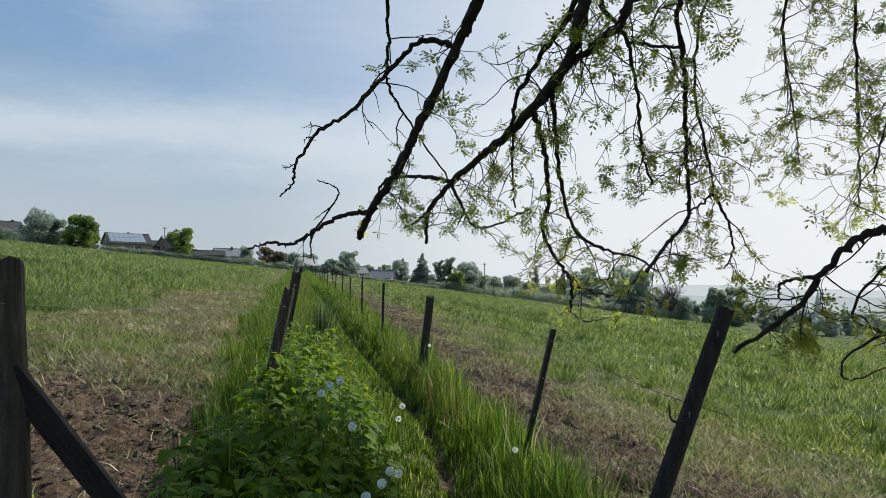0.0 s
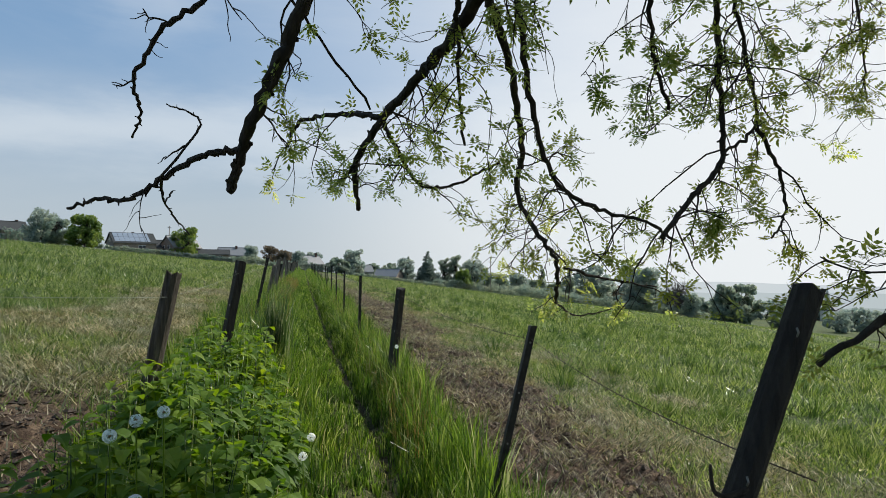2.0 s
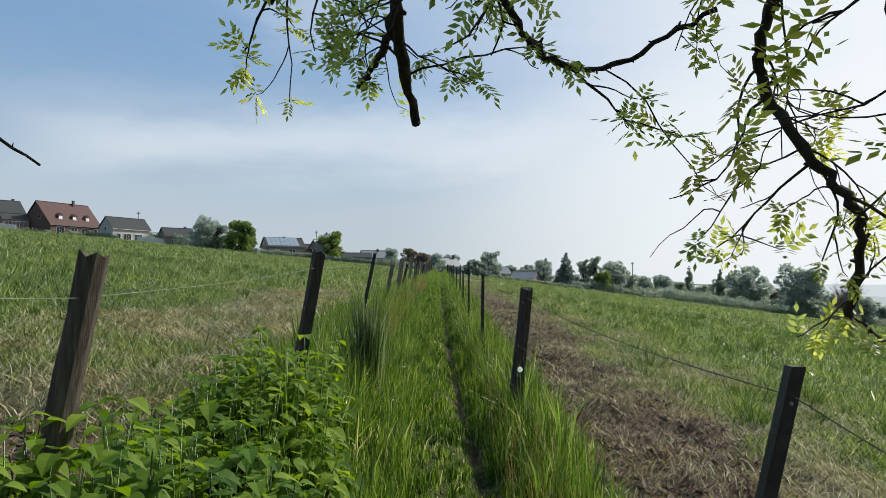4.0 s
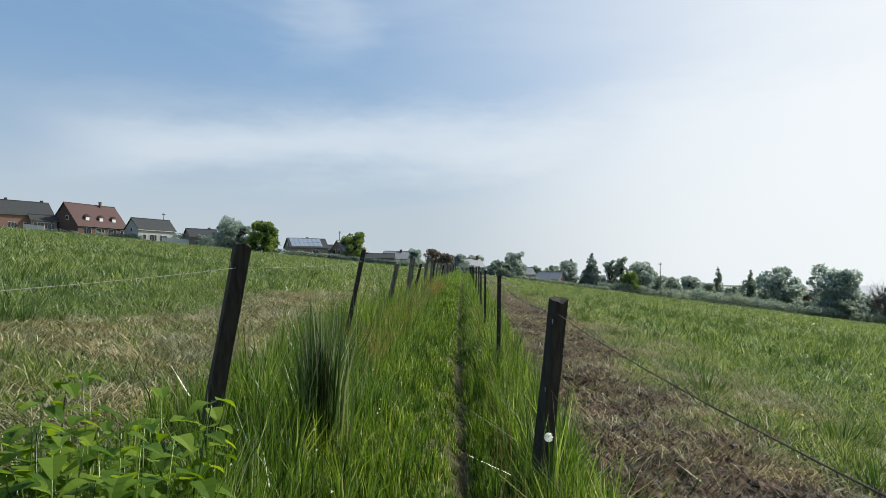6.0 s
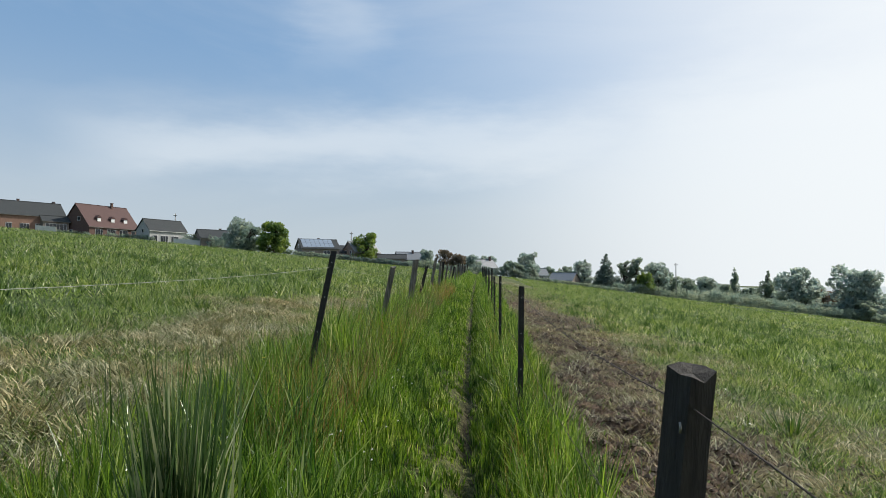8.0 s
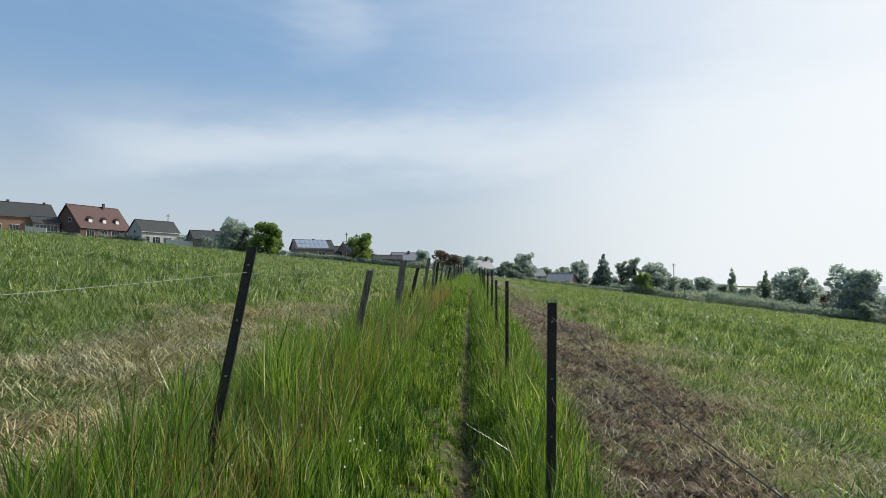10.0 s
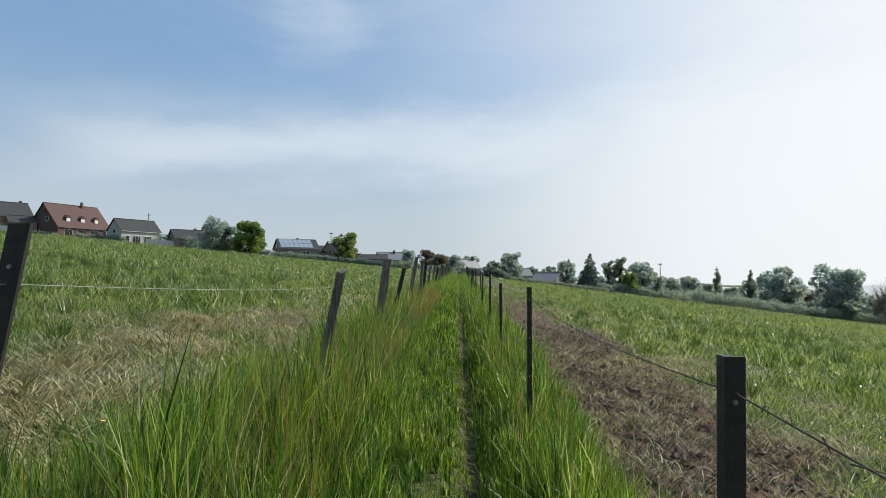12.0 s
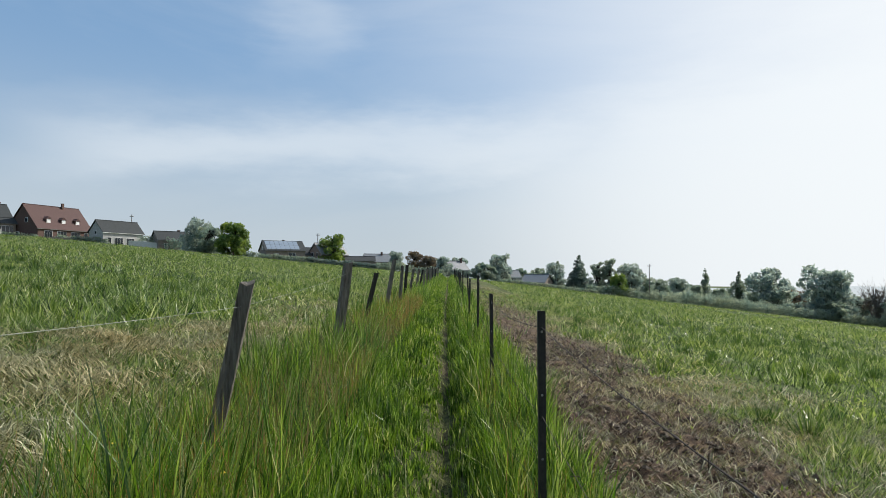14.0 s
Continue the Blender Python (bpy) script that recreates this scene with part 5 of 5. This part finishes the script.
def field(x0, x1, y0, y1, density, hgt, width, seed):
    x, y = scatter(x0, x1, y0, y1, density)
    m, hy = mud_mask(x, y), hay_mask(x, y)
    clump = width * 18
    keep = gr.random(len(x)) < (1 - 0.97 * m) * (1 - 0.5 * hy) * (0.25 + 1.0 * rough(x, y, 1.3, 51)) * (0.3 + 1.0 * rough(x, y, clump, 55))
    x, y, hy = x[keep], y[keep], hy[keep]
    h = hgt * (0.3 + 0.65 * rough(x, y, 1.7, 52) + 0.8 * smooth(0.4, 0.85, rough(x, y, clump * 1.6, 53))) * (1 - 0.5 * hy) * gr.uniform(0.5, 1.4, len(x))
    blades("field_grass", x, y, h * 1.1, width * gr.uniform(0.6, 1.4, len(x)), M_FIELD, seed, "uneven green pasture grass on the slope", flop=gr.uniform(0.35, 0.97, len(x)), simple=True)


field(1.2, 7, 1, 24, 1700, 0.15, 0.013, 11)
field(7, 18, 2, 40, 360, 0.18, 0.026, 12)
field(1.2, 7, 24, 60, 320, 0.19, 0.03, 13)
field(18, 50, 5, 90, 70, 0.23, 0.04, 14)
field(5, 18, 40, 110, 70, 0.21, 0.04, 15)
field(50, 140, 20, 220, 6.0, 0.26, 0.08, 16)
field(5, 50, 90, 220, 8.0, 0.26, 0.07, 17)
field(-7, -1.2, 3, 26, 1700, 0.16, 0.013, 21)
field(-18, -7, 5, 40, 360, 0.2, 0.026, 22)
field(-7, -1.2, 26, 60, 320, 0.2, 0.03, 23)
field(-45, -18, 12, 90, 70, 0.23, 0.04, 24)
field(-18, -3, 40, 110, 70, 0.21, 0.04, 25)
field(-115, -45, 40, 190, 7.0, 0.24, 0.08, 26)
field(-45, -3, 90, 205, 8.0, 0.24, 0.07, 27)


def herbs(x0, x1, y0, y1, density, size, seed):
    x, y = scatter(x0, x1, y0, y1, density)
    keep = gr.random(len(x)) < (1 - 0.85 * mud_mask(x, y)) * smooth(0.35, 0.75, rough(x, y, 0.9, 54))
    x, y = x[keep], y[keep]
    n = len(x)
    blades("low_herbs", x, y, size * gr.uniform(0.5, 1.3, n), size * gr.uniform(0.25, 0.5, n), M_FIELD, seed,
           "low leafy herbs and clover among the pasture grass", flop=gr.uniform(0.4, 0.97, n), z=height(x, y) + gr.uniform(0.1, 1.6, n) * size, category="herbs")


herbs(1.2, 8, 1, 26, 260, 0.045, 41)
herbs(-8, -1.3, 3, 26, 260, 0.045, 42)


def tussocks(x0, x1, y0, y1, number, seed):
    """Darker rank tussocks that cattle leave standing."""
    cx, cy = gr.uniform(x0, x1, number), gr.uniform(y0, y1, number)
    keep = mud_mask(cx, cy) < 0.3
    cx, cy = cx[keep], cy[keep]
    count = 90
    n = len(cx)
    big = np.repeat(gr.uniform(0.5, 1.2, n), count)
    a = gr.uniform(0, 2 * np.pi, n * count)
    r = np.abs(gr.standard_normal(n * count)) * 0.13 * big
    x, y = np.repeat(cx, count) + np.cos(a) * r, np.repeat(cy, count) + np.sin(a) * r
    blades("tussocks", x, y, big * gr.uniform(0.18, 0.42, n * count), gr.uniform(0.01, 0.02, n * count), M_GRASSDEEP, seed, "darker tussocks of rank grass standing in the pasture",
           flop=np.clip(r * 2.5 + gr.uniform(0.05, 0.4, n * count), 0, 0.93), heading=a, simple=True)


tussocks(3.6, 22, 5, 50, 230, 91)
tussocks(-20, -4.5, 8, 45, 120, 92)


def straw(x0, x1, y0, y1, density, length, width, seed, simple=False):
    """Cut hay lying in combed, swirling mats."""
    x, y = scatter(x0, x1, y0, y1, density)
    keep = gr.random(len(x)) < hay_mask(x, y) * (1 - np.where(x > 0, 0.35, 0.97) * mud_mask(x, y)) * (0.2 + 1.1 * rough(x, y, 0.5, 61))
    x, y = x[keep], y[keep]
    n = len(x)
    comb = rough(x, y, 0.45, 62) * 9 + gr.standard_normal(n) * 1.1
    blades("cut_hay", x, y, gr.uniform(0.5, 1.3, n) * length, gr.uniform(0.6, 1.4, n) * width, M_HAY, seed, "dry cut hay and flattened straw on the ground",
           flop=gr.uniform(0.8, 0.99, n), z=height(x, y) + gr.uniform(0.005, 0.07, n) * (0.3 + rough(x, y, 0.4, 63)), category="hay", simple=simple, heading=comb)


straw(1.1, 6.5, 1, 26, 900, 0.13, 0.009, 31)
straw(1.1, 6.5, 26, 70, 110, 0.22, 0.016, 32, True)
straw(-6, -1.1, 2, 28, 1500, 0.18, 0.01, 33)
straw(-6, -1.1, 28, 70, 110, 0.25, 0.016, 34, True)


def litter(x0, x1, y0, y1, density, length, width, seed):
    """Trampled brown shreds of stalk pressed into the mud."""
    x, y = scatter(x0, x1, y0, y1, density)
    keep = gr.random(len(x)) < mud_mask(x, y) * (0.15 + 1.1 * rough(x, y, 0.35, 64))
    x, y = x[keep], y[keep]
    n = len(x)
    blades("trampled_litter", x, y, gr.uniform(0.4, 1.4, n) * length, gr.uniform(0.6, 1.4, n) * width, M_SHRED, seed, "brown shreds of trampled stalks in the mud",
           flop=gr.uniform(0.6, 0.99, n), z=height(x, y) + gr.uniform(0.0, 0.02, n), category="litter", simple=True)


litter(1.1, 4.6, 1, 30, 1500, 0.075, 0.013, 71)
litter(1.1, 4.0, 30, 60, 160, 0.14, 0.018, 72)
litter(-5, -1.2, 2, 13, 380, 0.08, 0.01, 73)


def clods():
    x, y = scatter(-4.5, 4.5, 1.0, 30, 150)
    keep = gr.random(len(x)) < mud_mask(x, y) ** 1.5
    x, y = x[keep], y[keep]
    z = height(x, y)
    n = len(x)
    octa = np.array([(1, 0, 0), (0, 1, 0), (-1, 0, 0), (0, -1, 0), (0, 0, 1), (0, 0, -1)], float)
    tri = np.array([(0, 1, 4), (1, 2, 4), (2, 3, 4), (3, 0, 4), (1, 0, 5), (2, 1, 5), (3, 2, 5), (0, 3, 5)])
    r = 0.008 + 0.036 * gr.random(n) ** 2.5
    v = octa[None] * (0.6 + 0.8 * gr.random((n, 6, 1))) * r[:, None, None] * (1.3, 1.0, 0.7)
    v += np.stack([x, y, z + r * 0.2], 1)[:, None]
    f = (np.arange(n)[:, None, None] * 6 + tri[None]).reshape(-1, 3)
    tagged(fast_mesh("mud_clods", v.reshape(-1, 3), f, M_CLOD), "loose brown clods of trampled mud", "mud", kind="stuff")


clods()


# ---- rank clump, nettles, dandelions ----
def rank_clump(x, y, top, spread, count, seed, label):
    rng = np.random.default_rng(seed)
    a = rng.uniform(0, 2 * np.pi, count)
    r = np.abs(rng.standard_normal(count)) * spread
    px, py = x + np.cos(a) * r, y + np.sin(a) * r
    return blades("grass_clump", px, py, (top - height(px, py)) * rng.uniform(0.5, 1.04, count), rng.uniform(0.008, 0.016, count), M_CLUMP, seed, label,
                  flop=np.clip(np.abs(rng.standard_normal(count)) * 0.1, 0, 0.8), heading=a + rng.standard_normal(count) * 1.2, category="grass clump")


rank_clump(-0.47, 11.4, 1.15, 0.075, 380, 3, "tall dark clump of rank grass beside the fence")


def nettles():
    rng = np.random.default_rng(4)
    stems, lv, lf, base = Geo(), [], [], 0
    made = 0
    while made < 1050:
        x, y = rng.uniform(-1.45, -0.15), rng.uniform(2.4, 9.6)
        edge = -0.25 - 0.35 * smooth(5.0, 2.5, y) - 0.25 * smooth(8.0, 9.6, y)
        if x > edge or (x < -1.15 and y > 6) or (abs(x + 0.6) < 0.22 and 4.4 < y < 5.45 and rng.random() < 0.75):
            continue
        made += 1
        z0 = ground_z(x, y)
        h = rng.uniform(0.5, 0.9) * (0.68 + 0.32 * float(smooth(4.8, 6.4, y))) * (0.75 + 0.4 * float(rough(x, y, 0.8, 71))) * (1 - 0.4 * float(smooth(-0.65, -0.25, x)))
        lean = rng.standard_normal(2) * 0.07
        top = np.array([x + lean[0], y + lean[1], z0 + h])
        b = np.array([x, y, z0 - 0.02])
        stems.tube([b, (b + top) / 2, top], [0.004, 0.0035, 0.002], 4)
        tiers = 5
        a = rng.random() * 3.14
        for k in range(tiers):
            s = 0.42 + 0.58 * k / (tiers - 1)
            p = b + (top - b) * s
            size = (0.1 if k < tiers - 1 else 0.07) * rng.uniform(0.75, 1.3)
            a += 1.57
            for sg in (0, 3.1416):
                d = np.array([math.cos(a + sg), math.sin(a + sg), rng.uniform(-0.3, 0.15)])
                d /= np.linalg.norm(d)
                w = np.cross(d, (0, 0, 1.0))
                w /= np.linalg.norm(w)
                n = np.cross(w, d)
                q = p + d * size * 0.25
                rows = [(0.0, 0.1), (0.16, 0.4), (0.42, 0.36), (0.7, 0.22), (1.0, 0.0)]
                mid = [q + d * size * t - n * size * 0.35 * t * t for t, _ in rows]
                left = [m + w * size * ww + n * size * ww * 0.25 for m, (_, ww) in zip(mid, rows)]
                right = [m - w * size * ww + n * size * ww * 0.25 for m, (_, ww) in zip(mid, rows)]
                lv += mid + left + right
                c = len(rows)
                for i in range(c - 1):
                    lf += [(base + i, base + c + i, base + c + i + 1), (base + i, base + c + i + 1, base + i + 1),
                           (base + i, base + i + 1, base + 2 * c + i + 1), (base + i, base + 2 * c + i + 1, base + 2 * c + i)]
                base += 3 * c
    root = new("nettle_patch")
    g = Geo()
    g.add(lv, lf)
    g.make("leaves", M_NETTLE, root, smooth_faces=False)["kind"] = "stuff"
    stems.make("stems", M_GRASS, root)["kind"] = "stuff"
    tagged(root, "dense patch of bright green stinging nettles at the fence", "nettles", kind="stuff")


nettles()


def dandelion(x, y, z, seed):
    rng = np.random.default_rng(seed)
    root = new("dandelion")
    g = Geo()
    z0 = ground_z(x, y)
    g.tube(spline([(x + 0.03, y, z0 - 0.02), (x + 0.01, y + 0.01, (z0 + z) / 2), (x, y, z)], 4), [0.0028] * 9, 5)
    g.make("stalk", M_NETTLE, root)
    bm = bmesh.new()
    bmesh.ops.create_icosphere(bm, subdivisions=1, radius=0.006, matrix=Matrix.Translation((x, y, z)))
    part("core", bm, M_SEED, root)
    n = 110
    d = rng.standard_normal((n, 3))
    d /= np.linalg.norm(d, axis=1)[:, None]
    u = np.cross(d, rng.standard_normal((n, 3)))
    u /= np.linalg.norm(u, axis=1)[:, None]
    w = np.cross(d, u)
    c = np.array([x, y, z])
    r = 0.018
    tip = c + d * r
    v = np.stack([c + d * 0.006, tip + u * 0.0006, tip - u * 0.0006, tip + u * 0.006 + d * 0.003, tip - u * 0.003 + w * 0.005 + d * 0.003, tip - u * 0.003 - w * 0.005 + d * 0.003], 1).reshape(-1, 3)
    i = np.arange(n) * 6
    f = np.concatenate([np.stack([i, i + 1, i + 2], 1), np.stack([i + 3, i + 4, i + 5], 1)])
    head = fast_mesh("seed_head", v, f, M_FLUFF)
    head.parent = root
    tagged(root, "dandelion clock with a white fluffy seed head", "dandelion", "dandelion clocks in the verge")


for k, (x, y, z) in enumerate([(-0.72, 5.16, 0.826), (-0.67, 5.27, 0.847), (-0.61, 5.39, 0.848), (-0.58, 4.87, 0.715), (-0.1, 6.38, 0.501), (0.62, 6.0, 0.26),
                               (-0.4, 4.85, 0.5), (-0.47, 4.6, 0.52), (0.85, 10.18, 0.515), (-0.14, 6.3, 0.43), (-0.35, 4.9, 0.47), (-0.55, 4.5, 0.5)]):
    dandelion(x, y, z, k)

# tiny white flowers in the verge
x, y = scatter(-0.95, -0.1, 8.5, 16, 12)
n = len(x)
z = height(x, y) + gr.uniform(0.2, 0.4, n)
v = np.stack([np.stack([x + 0.008 * math.cos(a), y + 0.008 * math.sin(a) - 0.003, z + 0.006 * math.sin(a)], 1) for a in (0, 2.1, 4.2)], 1).reshape(-1, 3)
tagged(fast_mesh("wild_flowers", v, np.arange(n * 3).reshape(-1, 3), M_WHITEP), "tiny white wild flowers in the verge grass", "flowers", kind="stuff")


def yellow_flower(x, y, seed):
    """A low yellow composite flower: stalk, disc and a ring of petals."""
    rng = np.random.default_rng(seed)
    z0 = ground_z(x, y)
    z = z0 + rng.uniform(0.28, 0.4)
    root = new("yellow_flower")
    g = Geo()
    g.tube([(x + 0.01, y, z0 - 0.02), (x, y, (z0 + z) / 2), (x, y, z)], [0.002] * 3, 5)
    g.make("stalk", M_NETTLE, root)
    p = Geo()
    for k in range(12):
        a = k * math.tau / 12 + rng.uniform(-0.1, 0.1)
        d, w = np.array([math.cos(a), math.sin(a), 0.25]), np.array([-math.sin(a), math.cos(a), 0])
        c = np.array([x, y, z])
        p.add([c, c + d * 0.012 + w * 0.004, c + d * 0.021, c + d * 0.012 - w * 0.004], [(0, 1, 2), (0, 2, 3)])
    p.make("petals", M_YELLOW, root, smooth_faces=False)
    tagged(root, "small bright yellow flower among the verge grass", "flower", "yellow flowers in the verge")


fl = np.random.default_rng(12)
for k in range(16):
    yellow_flower(fl.uniform(-1.75, -0.6), fl.uniform(14.5, 19.5), k)
